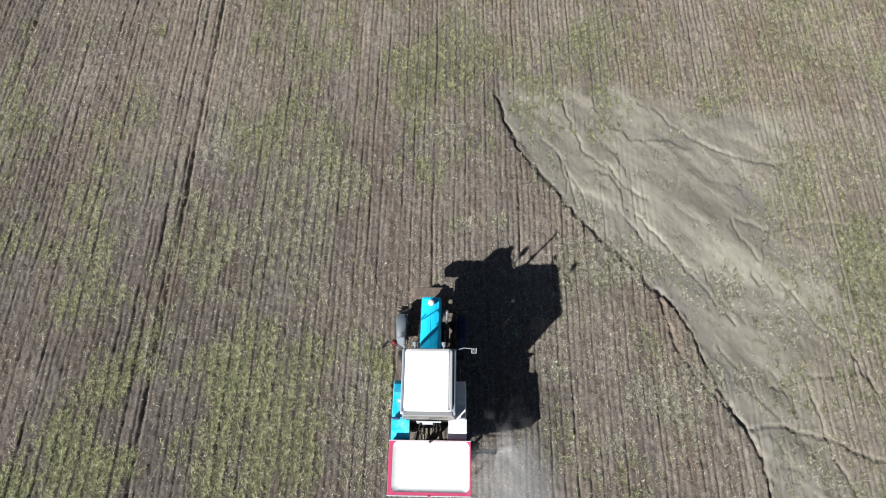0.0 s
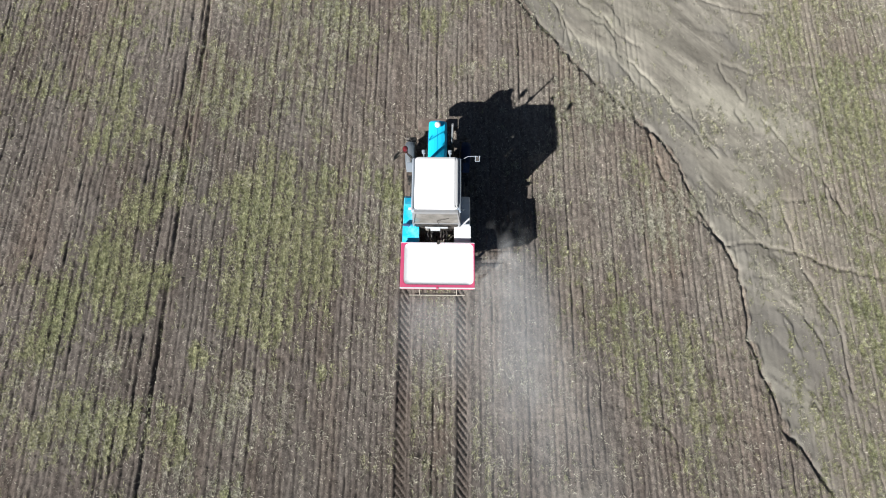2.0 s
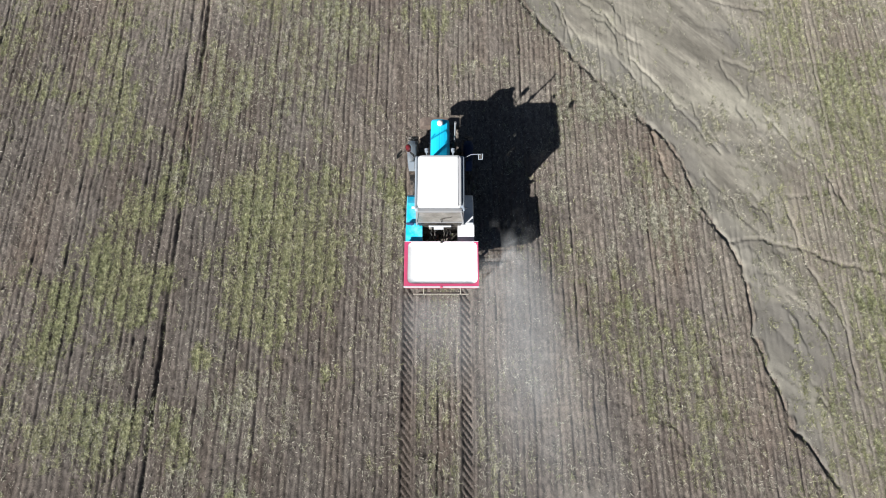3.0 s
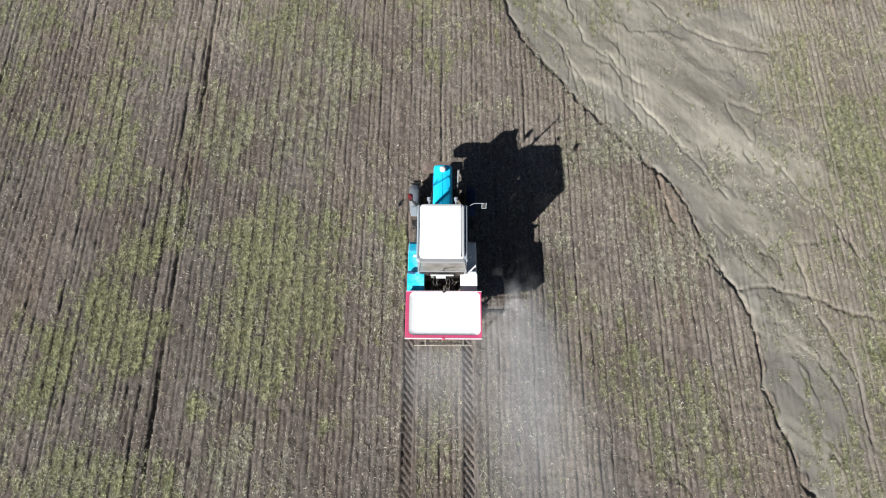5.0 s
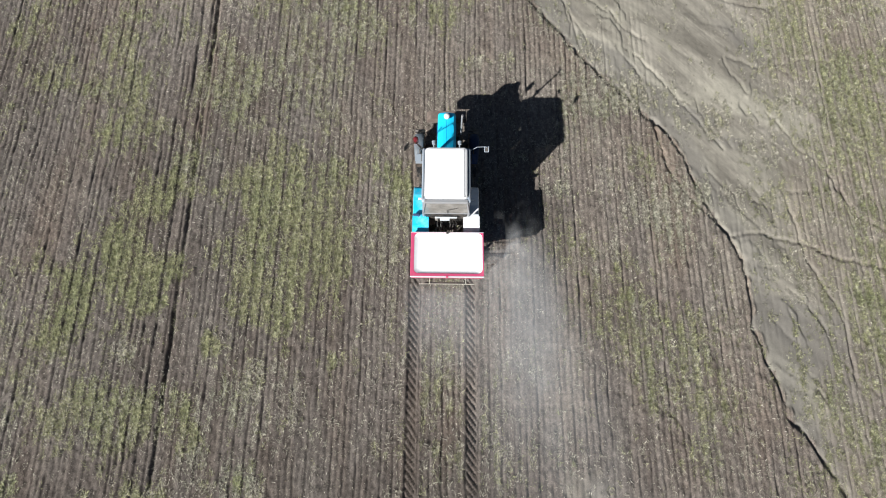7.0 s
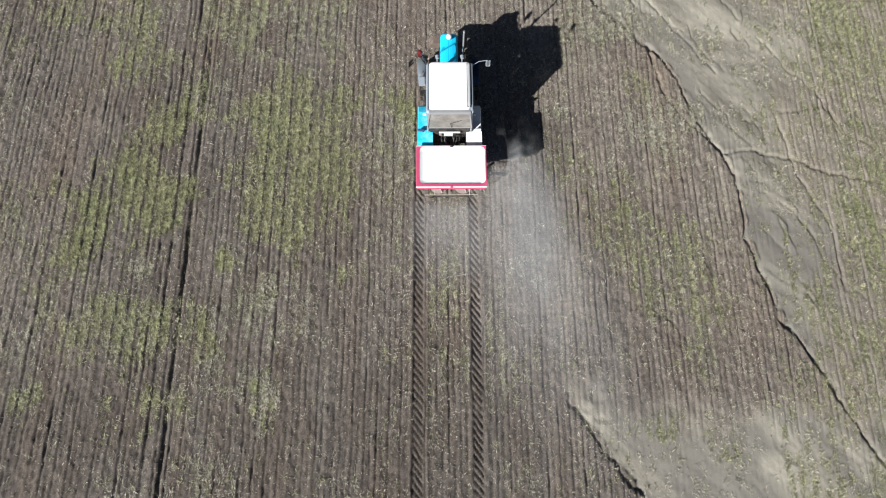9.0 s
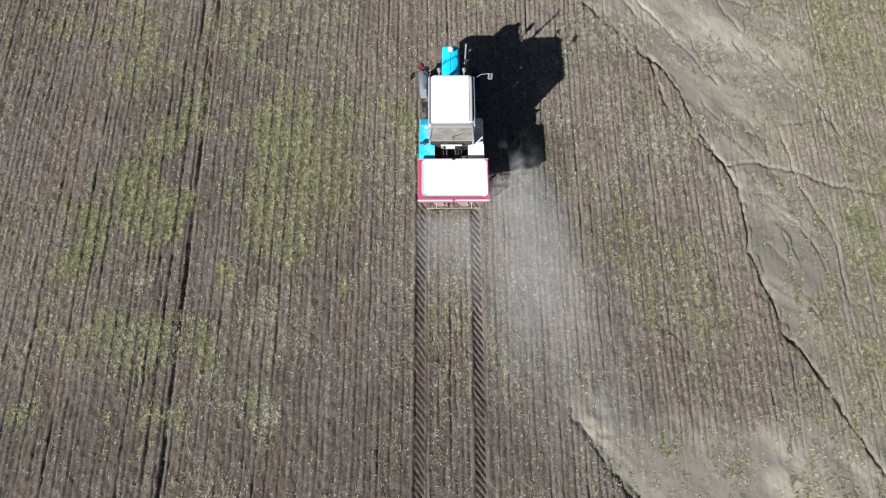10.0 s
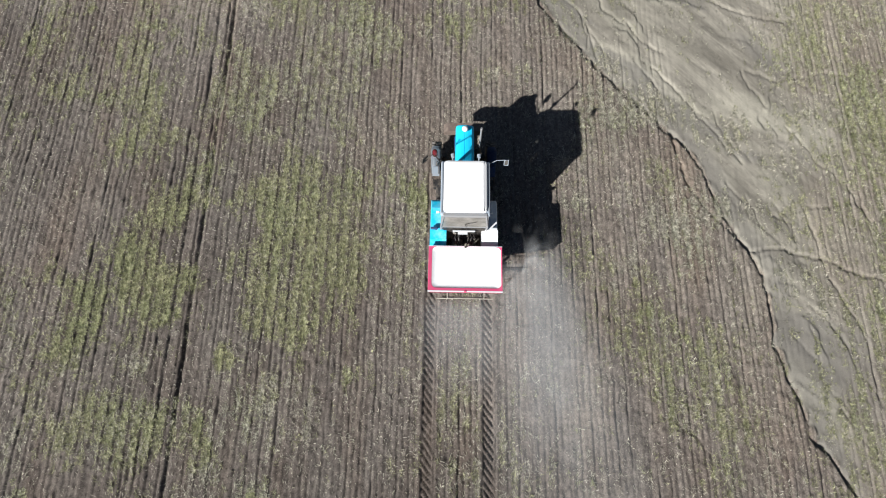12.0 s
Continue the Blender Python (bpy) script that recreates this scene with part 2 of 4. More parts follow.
def plate(profile, x0, x1, thick, bm=None):
    """A bent sheet: the (y, z) profile drawn out from x0 to x1, with thickness downwards."""
    bm = bm or bmesh.new()
    n = len(profile)
    norms = []
    for i in range(n):
        a, b = profile[max(i - 1, 0)], profile[min(i + 1, n - 1)]
        d = Vector((b[0] - a[0], b[1] - a[1])).normalized()
        s = 1 if d[0] < 0 else -1
        norms.append((d[1] * s * -thick, d[0] * s * thick))
    rows = []
    for x in (x0, x1):
        rows.append([bm.verts.new((x, y, z)) for y, z in profile])
        rows.append([bm.verts.new((x, y + o[0], z + o[1])) for (y, z), o in zip(profile, norms)])
    t0, u0, t1, u1 = rows
    for i in range(n - 1):
        for f in ((t0[i], t0[i + 1], t1[i + 1], t1[i]), (u0[i], u1[i], u1[i + 1], u0[i + 1]),
                  (t0[i], u0[i], u0[i + 1], t0[i + 1]), (t1[i], t1[i + 1], u1[i + 1], u1[i])):
            bm.faces.new(f)
    for i in (0, n - 1):
        bm.faces.new((t0[i], t1[i], u1[i], u0[i]))
    return bm


# ---- field ----


def lattice(x, y, seed):
    """Smooth value noise in -1..1 at x, y (arrays in lattice units)."""
    i, j = np.floor(x).astype(np.int64), np.floor(y).astype(np.int64)
    u, v = x - i, y - j
    u, v = u * u * (3 - 2 * u), v * v * (3 - 2 * v)

    def at(a, b):
        h = (a * 374761393 + b * 668265263 + seed * 974634777) & 0x7FFFFFFF
        h = ((h ^ (h >> 13)) * 1274126177) & 0x7FFFFFFF
        return ((h ^ (h >> 16)) & 0xFFFF) / 32767.5 - 1

    return (at(i, j) * (1 - u) + at(i + 1, j) * u) * (1 - v) + (at(i, j + 1) * (1 - u) + at(i + 1, j + 1) * u) * v


def fbm(x, y, seed, octaves=3):
    total, amp = 0, 1.0
    for o in range(octaves):
        total, amp = total + amp * lattice(x * 2**o + 17 * o, y * 2**o - 9 * o, seed + o), amp * 0.5
    return total


def smooth(v, a, b):
    t = np.clip((v - a) / (b - a), 0, 1)
    return t * t * (3 - 2 * t)


# Where the furrowed soil ends and the washed silt begins: x for y, going away from the sown part.
EDGE = [(-11.5, 12.2), (-8.0, 10.6), (-6.5, 9.9), (-5.8, 9.4), (-4.4, 9.03), (-3.3, 8.8), (-2.4, 8.83), (-1.4, 8.75), (-0.7, 8.5), (0.3, 7.94),
        (1.55, 7.52), (2.7, 7.06), (3.2, 6.6), (4.1, 5.7), (5.2, 4.73), (6.3, 3.9), (7.2, 3.2), (8.2, 2.57), (9.3, 2.2), (11.4, 1.85), (12.3, 1.4), (15.0, -1.5)]
# The lobe of silt at the back: where it begins, and x for the distance back.
BACK_TOP = 8.1
BACK_EDGE = [(6.5, 2.7), (7.07, 2.77), (8.5, 3.61), (10.0, 4.7), (11.5, 5.6)]
# Courses of the cracks that running water has cut.
MAIN_GULLY = [(1.9, 10.2), (2.2, 9.3), (2.57, 8.22), (3.19, 7.2), (3.89, 6.32), (4.73, 5.16), (5.72, 4.14), (6.6, 3.16)]
NEAR_GULLY = [(6.59, 3.16), (6.66, 2.67), (6.86, 1.73), (7.4, 0.65), (7.81, 0.21), (8.5, -0.6)]
LONG_GULLY = [(6.6, 3.25), (7.06, 2.68), (7.52, 1.55), (7.94, 0.3), (8.53, -0.73), (8.75, -1.4), (8.83, -2.37), (8.76, -3.31), (9.03, -4.43), (9.38, -5.78),
              (9.9, -6.49), (10.7, -8.1), (12.2, -11)]
BRANCH = [(8.55, -0.56), (9.38, -0.47), (10.01, -0.64), (10.77, -0.88), (11.5, -1.29), (12.55, -1.45), (14, -1.9)]
TOP_BEND = [(7.2, 9.6), (7.87, 8.85), (8.56, 8.27), (9.45, 7.82), (10.71, 7.49), (11.41, 7.73), (11.38, 8.65)]
CRACKS = [
    (0.10, 0.055, MAIN_GULLY),
    (0.08, 0.040, NEAR_GULLY),
    (0.09, 0.045, LONG_GULLY),
    (0.07, 0.040, BRANCH),
    (0.05, 0.040, TOP_BEND),
    (0.08, 0.045, [(3.2, -8.0), (3.61, -8.5), (4.1, -9.3), (4.7, -10.0), (5.6, -11.4)]),
    (0.05, 0.035, [(11.3, 0.9), (10.3, 0.8), (10.64, -1.3), (11.36, -2.95), (11.46, -5.0)]),
    (0.04, 0.030, [(4.72, -5.19), (5.6, -5.39), (6.16, -5.67), (6.66, -6.35)]),
    (0.03, 0.025, [(6.4, -3.6), (7.4, -3.9), (8.2, -3.8), (8.8, -4.0)]),
    (0.05, 0.035, [(4.2, 9.8), (4.73, 7.89), (5.4, 7.26)]),
    (0.045, 0.035, [(6.22, 5.7), (7.17, 4.46), (8.06, 3.07), (8.65, 2.31)]),
    (0.05, 0.035, [(9.24, 0.66), (9.85, 0.31), (9.92, -0.21)]),
    (0.04, 0.040, [(9.2, 5.6), (10.2, 5.2), (11.6, 5.5), (13.2, 5.2)]),
    (0.04, 0.035, [(10.2, 3.6), (10.9, 2.4), (11.9, 1.2), (12.2, 0.2), (13.3, -0.6)]),
    (0.035, 0.030, [(9.9, -2.2), (10.7, -3.1), (11.0, -4.2), (11.9, -5.2)]),
]


def edge_at(y):
    ys, xs = zip(*EDGE)
    return np.interp(y, ys, xs)


def rivulets(count, seed):
    """Thin cracks that wander down the silt."""
    rng = random.Random(seed)
    lines = []
    while len(lines) < count:
        y = rng.uniform(-6.5, 9.0)
        x = edge_at(y) + rng.uniform(0.5, 5.5)
        heading, line = rng.uniform(-1.45, -0.75), []
        for _ in range(rng.randint(3, 5)):
            line.append((x, y))
            step = rng.uniform(0.35, 0.8)
            x, y, heading = x + step * math.cos(heading), y + step * math.sin(heading), heading + rng.uniform(-0.4, 0.4)
        lines.append((rng.uniform(0.022, 0.045), rng.uniform(0.022, 0.035), line))
    return lines


RIVULETS = rivulets(22, 4)
RIGHT_TRACK, LEFT_TRACK = 0.78, -0.83


def silt_at(x, y):
    """Share of washed silt: a broad fan beside the furrows, which gives out further on, and a lobe at the back."""
    ragged = 0.10 * fbm(x * 2.5, y * 2.5, 71)
    fan = smooth(x - edge_at(y) + ragged, -0.02, 0.10) * (1 - smooth(y + 0.9 * fbm(x * 0.5, y * 0.3, 73) + ragged, 9.3, 10.3))
    fan = fan * (1 - 0.75 * smooth(x + 1.1 * fbm(x * 0.45, y * 0.3, 75), 9.8, 12.6))
    lobe = smooth(-BACK_TOP - y + ragged + 0.4 * lattice(x * 0.5, y * 0, 77) + 0.5 * fbm(x * 0.8, y * 0.8, 79), -0.9, 0.9) * smooth(x - np.interp(-y, *zip(*BACK_EDGE)) + ragged, -0.02, 0.10)
    return np.maximum(fan, lobe)


def roughened(x, y):
    return x + 0.06 * fbm(x * 3, y * 3, 81), y + 0.06 * fbm(x * 3, y * 3, 85)


def near_line(wx, wy, line):
    """Distance from roughened places to a broken line."""
    best = np.full(wx.shape, 9.0)
    for (ax, ay), (bx, by) in zip(line, line[1:]):
        dx, dy = bx - ax, by - ay
        s = np.clip(((wx - ax) * dx + (wy - ay) * dy) / (dx * dx + dy * dy), 0, 1)
        best = np.minimum(best, np.hypot(wx - ax - s * dx, wy - ay - s * dy))
    return best


def row_random(k, seed):
    h = (k.astype(np.int64) * 2654435761 + seed * 40503) & 0xFFFFFF
    return ((h ^ (h >> 9)) * 69069 & 0xFFFF) / 65535.0


def relief(x, y):
    """Height, silt share and track darkening of the field."""
    silt = silt_at(x, y)
    wx = x + 0.022 * lattice(x * 0.7, y * 1.1, 3) + 0.012 * lattice(x * 3, y * 5, 4)
    pitch = 0.325
    k = np.floor(wx / pitch + 0.5)
    d = wx - k * pitch
    deep = 0.5 + 0.55 * row_random(k, 1)
    breaks = np.clip(0.7 + 0.6 * lattice(k * 7.3, y * 0.8, 5) + 0.28 * lattice(k * 3.7, y * 4.0, 7), 0.1, 1.3)
    groove = -0.049 * deep * breaks * np.exp(-(d / (0.024 + 0.012 * row_random(k, 4))) ** 2)
    k2 = np.floor(wx / pitch)
    d2 = wx - (k2 + 0.5) * pitch
    groove -= 0.030 * (0.3 + 0.7 * row_random(k2, 2)) * np.clip(0.6 + 0.8 * lattice(k2 * 5.1, y * 1.7, 6), 0, 1.3) * np.exp(-(d2 / 0.027) ** 2)
    groove += 0.007 * np.cos(2 * math.pi * wx / pitch + 0.6)
    clods = 0.017 * fbm(x * 6, y * 5, 11, 3) + 0.013 * np.maximum(fbm(x * 13, y * 9, 15, 2), 0.1)
    swell = 0.05 * lattice(x / 4, y / 5, 21)
    ux, uy = x * 0.72 + y * 0.69, x * -0.69 + y * 0.72
    bend = 0.5 * lattice(x / 2.2, y / 2.2, 31)
    ripples = 0.012 * fbm((ux + bend) * 1.5, uy * 0.4 + bend, 33, 3) + 0.006 * fbm(x * 8, y * 8, 37, 2)
    # low terraces, each with a sharp lower edge, left by running water
    for size, tall, seed in ((1.6, 0.042, 61), (0.6, 0.014, 64)):
        f = ux / size + 1.5 * lattice(x / 3.1, y / 3.1, seed) + 0.45 * lattice(x / 0.9, y / 0.9, seed + 1) + 0.12 * lattice(x * 4, y * 4, seed + 2)
        part_ = f - np.floor(f)
        ripples += tall * (part_ - smooth(part_, 0.95, 1.0)) * smooth(lattice(x / 1.3 + seed, y / 1.6, seed + 3), 0.0, 0.7)
    # in places the old drill rows show through the silt
    rows_left = 0.36 * smooth(lattice(x / 1.9, y / 2.6, 67) + 0.4 * lattice(x * 0.9, y * 0.8, 68), -0.1, 0.6)
    height = swell + (groove + clods) * (1 - silt * (0.94 - rows_left)) + ripples * silt - 0.055 * silt
    track_dark = np.zeros(x.shape)
    # drill seams
    for at, w, dep in ((-7.62, 0.062, 0.085), (-8.08, 0.09, 0.035), (-14.1, 0.07, 0.05)):
        off = np.abs(x - at - 0.05 * lattice(y * 0.35, y * 0 + at, 41) - 0.02 * lattice(y * 3, y * 0, 42))
        height -= dep * np.exp(-(off / w) ** 2) * np.clip(0.8 + 0.5 * lattice(y * 0.6, y * 0 + at, 43), 0.2, 1.2)
    rx, ry = roughened(x, y)
    for dep, w, line in CRACKS + RIVULETS:
        off = near_line(rx, ry, line)
        height -= dep * np.exp(-((off / w) ** 2))
    # tyre tracks behind the rear wheels
    behind = smooth(-y, 1.2, 1.5)
    for at in (LEFT_TRACK, RIGHT_TRACK):
        u = x - at
        wander = 0.03 * lattice(y * 0.4, y * 0 + at, 53)
        inside = smooth(0.155 - np.abs(u - wander), 0.0, 0.05) * behind
        along = (y + u * 1.35) / 0.215 + 0.15 * lattice(x * 5, y * 2.5, 55)
        lug = smooth(np.abs((along % 1.0) - 0.5), 0.08, 0.20)
        worn = np.clip(0.85 + 0.4 * lattice(y * 1.1, y * 0 + at, 54), 0.25, 1.2)
        print_ = -0.010 - 0.105 * (1 - lug) * worn + 0.012 * fbm(x * 9, y * 9, 51, 2)
        height = height * (1 - 0.75 * inside) + inside * print_
        height += 0.014 * np.exp(-((np.abs(u) - 0.22) / 0.05) ** 2) * behind
        # slightly darker over the whole track, much darker in the lug recesses
        track_dark = np.maximum(track_dark, inside * (0.08 + 0.6 * (1 - lug)))
    return height, silt, track_dark


def deposits(x, y):
    """Shares of pale dried crust and of smooth grey wash on the silt."""
    ux, uy = x * 0.62 + y * 0.78, x * -0.78 + y * 0.62
    bend = 0.7 * lattice(x / 2.4, y / 2.4, 131)
    crust = smooth(fbm((ux + bend) * 0.75, uy * 0.22 + bend, 133, 4), 0.0, 0.7)
    # the share rises towards the far right corner, so the silt is paler there
    crust = np.maximum(crust * 0.8, smooth(x * 0.7 + y * 0.75 + 1.2 * fbm(x * 0.6, y * 0.5, 139), 12.0, 16.5))
    wash = smooth(fbm((ux + bend) * 0.9 + 7, uy * 0.16 + bend * 0.6, 143, 3), 0.25, 0.62)
    for line in (MAIN_GULLY, LONG_GULLY):
        wash = np.maximum(wash, 0.8 * smooth(-near_line(*roughened(x - 0.35, y), line), -0.45, -0.12))
    return crust, wash


def soil_tone(x, y):
    """How pale the top soil is: darker at the back on one side, paler on the other."""
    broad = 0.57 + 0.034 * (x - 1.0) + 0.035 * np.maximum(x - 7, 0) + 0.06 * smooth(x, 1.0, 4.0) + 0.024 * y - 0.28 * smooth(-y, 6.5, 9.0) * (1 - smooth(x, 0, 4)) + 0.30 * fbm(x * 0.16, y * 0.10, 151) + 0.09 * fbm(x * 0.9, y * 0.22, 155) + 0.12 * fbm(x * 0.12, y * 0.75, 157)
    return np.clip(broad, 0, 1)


def spread(lo, hi, step, far, grow=1.35):
    """Coordinates: even between lo and hi, then ever wider out to far."""
    mid = list(np.arange(lo, hi + step / 2, step))
    out, d, p = [], step * 2, mid[-1]
    while p < far:
        p += d
        d *= grow
        out.append(p)
    left, d, p = [], step * 2, mid[0]
    while p > -far:
        p -= d
        d *= grow
        left.append(p)
    return np.array(left[::-1] + mid + out)


def mesh_from(name, verts, faces, material):
    """A mesh object from arrays of vertices (n, 3) and faces (m, 3 or 4)."""
    me = bpy.data.meshes.new(name)
    verts, faces = np.asarray(verts, np.float32), np.asarray(faces, np.int32)
    size = faces.shape[1]
    me.vertices.add(len(verts))
    me.vertices.foreach_set("co", verts.ravel())
    me.loops.add(faces.size)
    me.loops.foreach_set("vertex_index", faces.ravel())
    me.polygons.add(len(faces))
    me.polygons.foreach_set("loop_start", np.arange(len(faces), dtype=np.int32) * size)
    me.update(calc_edges=True)
    me.validate()
    me.materials.append(material)
    return new(name, me)


def build_ground():
    xs, ys = spread(-16.4, 16.6, 0.029, 2500), spread(-11.6, 14.8, 0.06, 2500)
    gx, gy = np.meshgrid(xs, ys)
    h, silt, track_dark = relief(gx, gy)
    away = np.maximum(np.maximum(-16.4 - gx, gx - 16.6), np.maximum(-11.6 - gy, gy - 14.8))
    h = np.where(away > 0.3, 0.0, h)
    crust, wash = deposits(gx, gy)
    ids = np.arange(gx.size).reshape(gx.shape)
    faces = np.stack([ids[:-1, :-1], ids[:-1, 1:], ids[1:, 1:], ids[1:, :-1]], -1).reshape(-1, 4)
    ob = mesh_from("ground", np.stack([gx, gy, h], -1).reshape(-1, 3), faces, SOIL)
    for name, values in (("silt", silt), ("track_dark", track_dark), ("crust", crust), ("wash", wash), ("dry", soil_tone(gx, gy))):
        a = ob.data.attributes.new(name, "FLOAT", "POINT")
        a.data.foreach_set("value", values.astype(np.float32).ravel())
    ob.data.shade_smooth()
    return tagged(ob, "dry brown drilled field with furrows, washed silt and cracks", "field", kind="structure")


# Patches of weeds: x, y, half width, half depth, how dense, how green.
GREEN_PATCHES = [(-9.65, -1.57, 1.05, 1.7, 1.0, 1.0), (-4.37, -0.34, 1.45, 2.3, 0.95, 0.85), (-4.46, -2.81, 0.85, 1.3, 0.8, 0.9), (-7.87, -1.63, 1.1, 0.3, 0.9, 0.9),
                 (-9.68, -5.67, 1.2, 1.2, 0.8, 0.7), (-13.43, 3.77, 0.9, 1.1, 0.6, 0.8), (-10.11, 5.55, 1.1, 2.6, 0.4, 0.7), (-3.16, 1.27, 0.9, 0.8, 0.7, 0.7),
                 (-13.0, -2.5, 1.6, 0.8, 0.3, 0.6), (-4.2, 12.3, 1.6, 2.0, 0.5, 0.7), (0.2, 11.6, 1.8, 2.6, 0.6, 0.8), (-5.0, 8.4, 1.5, 1.8, 0.5, 0.7),
                 (-13.4, 8.4, 1.0, 2.6, 0.6, 0.7), (-9.8, 6.8, 1.1, 1.3, 0.4, 0.7), (6.2, 12.6, 1.6, 2.2, 0.5, 0.7), (3.4, 11.2, 1.2, 2.0, 0.4, 0.6),
                 (5.4, -3.4, 1.5, 1.4, 0.32, 0.65), (6.7, -5.1, 1.1, 1.5, 0.32, 0.65), (5.8, 1.5, 0.8, 0.9, 0.3, 0.6), (3.6, -0.8, 0.8, 1.4, 0.22, 0.6),
                 (-0.1, -5.2, 0.7, 2.6, 0.22, 0.5)]
PALE_PATCHES = [(-6.96, 3.82, 1.1, 1.6, 0.8, 0.45), (-5.01, -5.63, 0.95, 1.3, 0.6, 0.15), (-4.16, 5.39, 1.6, 1.9, 0.75, 0.35), (-2.05, -0.83, 0.75, 1.1, 0.6, 0.25),
                (5.43, 3.94, 1.75, 0.95, 0.9, 0.12), (6.71, 0.46, 1.85, 0.65, 0.7, 0.05), (1.0, -6.5, 1.3, 2.4, 0.25, 0.3), (-8.9, -4.2, 0.5, 0.6, 0.5, 0.2),
                (-6.3, -6.3, 0.4, 0.8, 0.5, 0.1)]
SILT_PATCHES = [(14.3, 8.0, 1.9, 2.9, 0.5, 0.35), (13.8, 12.3, 3.6, 2.4, 0.6, 0.6), (14.4, 2.5, 1.0, 2.2, 0.5, 0.3), (11.3, 4.2, 0.9, 0.7, 0.35, 0.1),
                (12.6, -3.6, 1.2, 1.6, 0.35, 0.2), (9.9, 1.9, 0.6, 0.8, 0.3, 0.1), (11.4, -0.2, 0.9, 0.7, 0.4, 0.1), (10.0, -1.6, 0.7, 0.7, 0.35, 0.15)]


def weeds_at(x, y):
    """How dense and how green the weeds are."""
    dense, green = np.full(x.shape, 0.024), np.full(x.shape, 0.18)
    wob = 1 + 0.75 * fbm(x * 0.9 + 0.3 * y, y * 0.8 - 0.2 * x, 91, 4)
    for px, py, a, b, strong, tone in GREEN_PATCHES + PALE_PATCHES + SILT_PATCHES:
        r = np.hypot((x - px) / a, (y - py) / b) * wob
        f = strong * smooth(-r, -1.6, -0.1)
        green = np.where(f > dense, tone, green)
        dense = np.maximum(dense, f)
    dense = dense + 0.22 * smooth(fbm(x * 0.45, y * 0.25, 95), 0.0, 0.9) * (1 - 0.7 * silt_at(x, y)) * (1 - 0.45 * smooth(x, 0.5, 3.5) * smooth(8.0 - y, 0, 3))
    # beyond the silt the field is weedy all over
    cover = 0.62 * smooth(x + 1.3 * fbm(x * 0.4, y * 0.25, 101), 8.8, 12.0) * (0.45 + 0.55 * smooth(fbm(x * 0.35, y * 0.22, 103), -0.6, 0.5))
    green = np.where(cover > dense, 0.62 + 0.2 * lattice(x * 0.4, y * 0.3, 105), green)
    dense = np.maximum(dense, cover)
    wx, wy = x + 0.05 * fbm(x * 2, y * 2, 107), y + 0.5 * fbm(x * 0.9, y * 0.9, 109)
    uneven = 0.6 + 0.45 * lattice(wx * 6.15, wy * 0.6, 97) + 0.55 * fbm(wx * 2.3, wy * 1.9, 98) + 0.5 * fbm(wx * 0.8 + wy * 0.2, wy * 0.9, 94)
    return dense * np.clip(uneven, 0.03, 1.6), green


def scatter(rng, count, lo=(-16.2, -11.4), hi=(16.4, 14.6)):
    return rng.uniform(lo[0], hi[0], count), rng.uniform(lo[1], hi[1], count)


def off_tracks(x, y):
    """True where neither a tyre track nor the tractor's wheels press the plants down."""
    beside = np.minimum(np.abs(x - LEFT_TRACK), np.abs(x - RIGHT_TRACK))
    return (beside > 0.23) | (y > 2.6)


def blades(name, x, y, z, rng, count, length, width, lift, material):
    """Tufts of narrow leaves that arch from the root outwards, leaning along the rows more than across."""
    n = len(x)
    bx, by, bz = (np.repeat(v, count) for v in (x, y, z))
    m = n * count
    turn = rng.uniform(0, 2 * math.pi, m)
    reach = length * rng.uniform(0.5, 1.35, m)
    up = lift * rng.uniform(0.4, 1.3, m)
    wide = width * rng.uniform(0.6, 1.4, m)
    dx, dy = 0.85 * np.cos(turn), 1.1 * np.sin(turn)
    hook = reach * rng.normal(0, 0.45, m)
    sx, sy = -np.sin(turn) * wide / 2, np.cos(turn) * wide / 2
    bx, by = bx + rng.normal(0, 0.022, m), by + rng.normal(0, 0.055, m)
    mx, my = bx + dx * reach * 0.5, by + dy * reach * 0.5
    v = np.empty((m, 4, 3))
    v[:, 0] = np.stack([bx, by, bz - 0.015], -1)
    v[:, 1] = np.stack([mx + sx, my + sy, bz + up], -1)
    v[:, 2] = np.stack([bx + dx * reach - np.sin(turn) * hook, by + dy * reach + np.cos(turn) * hook, bz + up * rng.uniform(0.4, 1.1, m)], -1)
    v[:, 3] = np.stack([mx - sx, my - sy, bz + up * 0.96], -1)
    faces = np.arange(m)[:, None] * 4 + [[0, 1, 2, 3]]
    return mesh_from(name, v.reshape(-1, 3), faces, material)


def build_plants():
    rng = np.random.default_rng(5)
    x, y = scatter(rng, 900000)
    # plants keep to the rows more than to the furrows
    keep_row = np.abs(((x / 0.325 + 0.5) % 1.0) - 0.5) > 0.24
    dense, green = weeds_at(x, y)
    keep = (rng.random(len(x)) < dense * 0.78) & off_tracks(x, y) & (keep_row | (rng.random(len(x)) < 0.14))
    x, y, green = x[keep], y[keep], green[keep]
    z = relief(x, y)[0]
    is_green = rng.random(len(x)) < green
    tagged(blades("weed_tufts", x[is_green], y[is_green], z[is_green], rng, 8, 0.105, 0.0112, 0.046, GREEN),
           "patches of low yellow-green weeds growing along the drill rows", "weeds", kind="stuff")
    dry = ~is_green
    tagged(blades("dry_grass_tufts", x[dry], y[dry], z[dry], rng, 6, 0.105, 0.0105, 0.040, PALE),
           "patches of pale dry grass standing in the soil", "dry grass", kind="stuff")


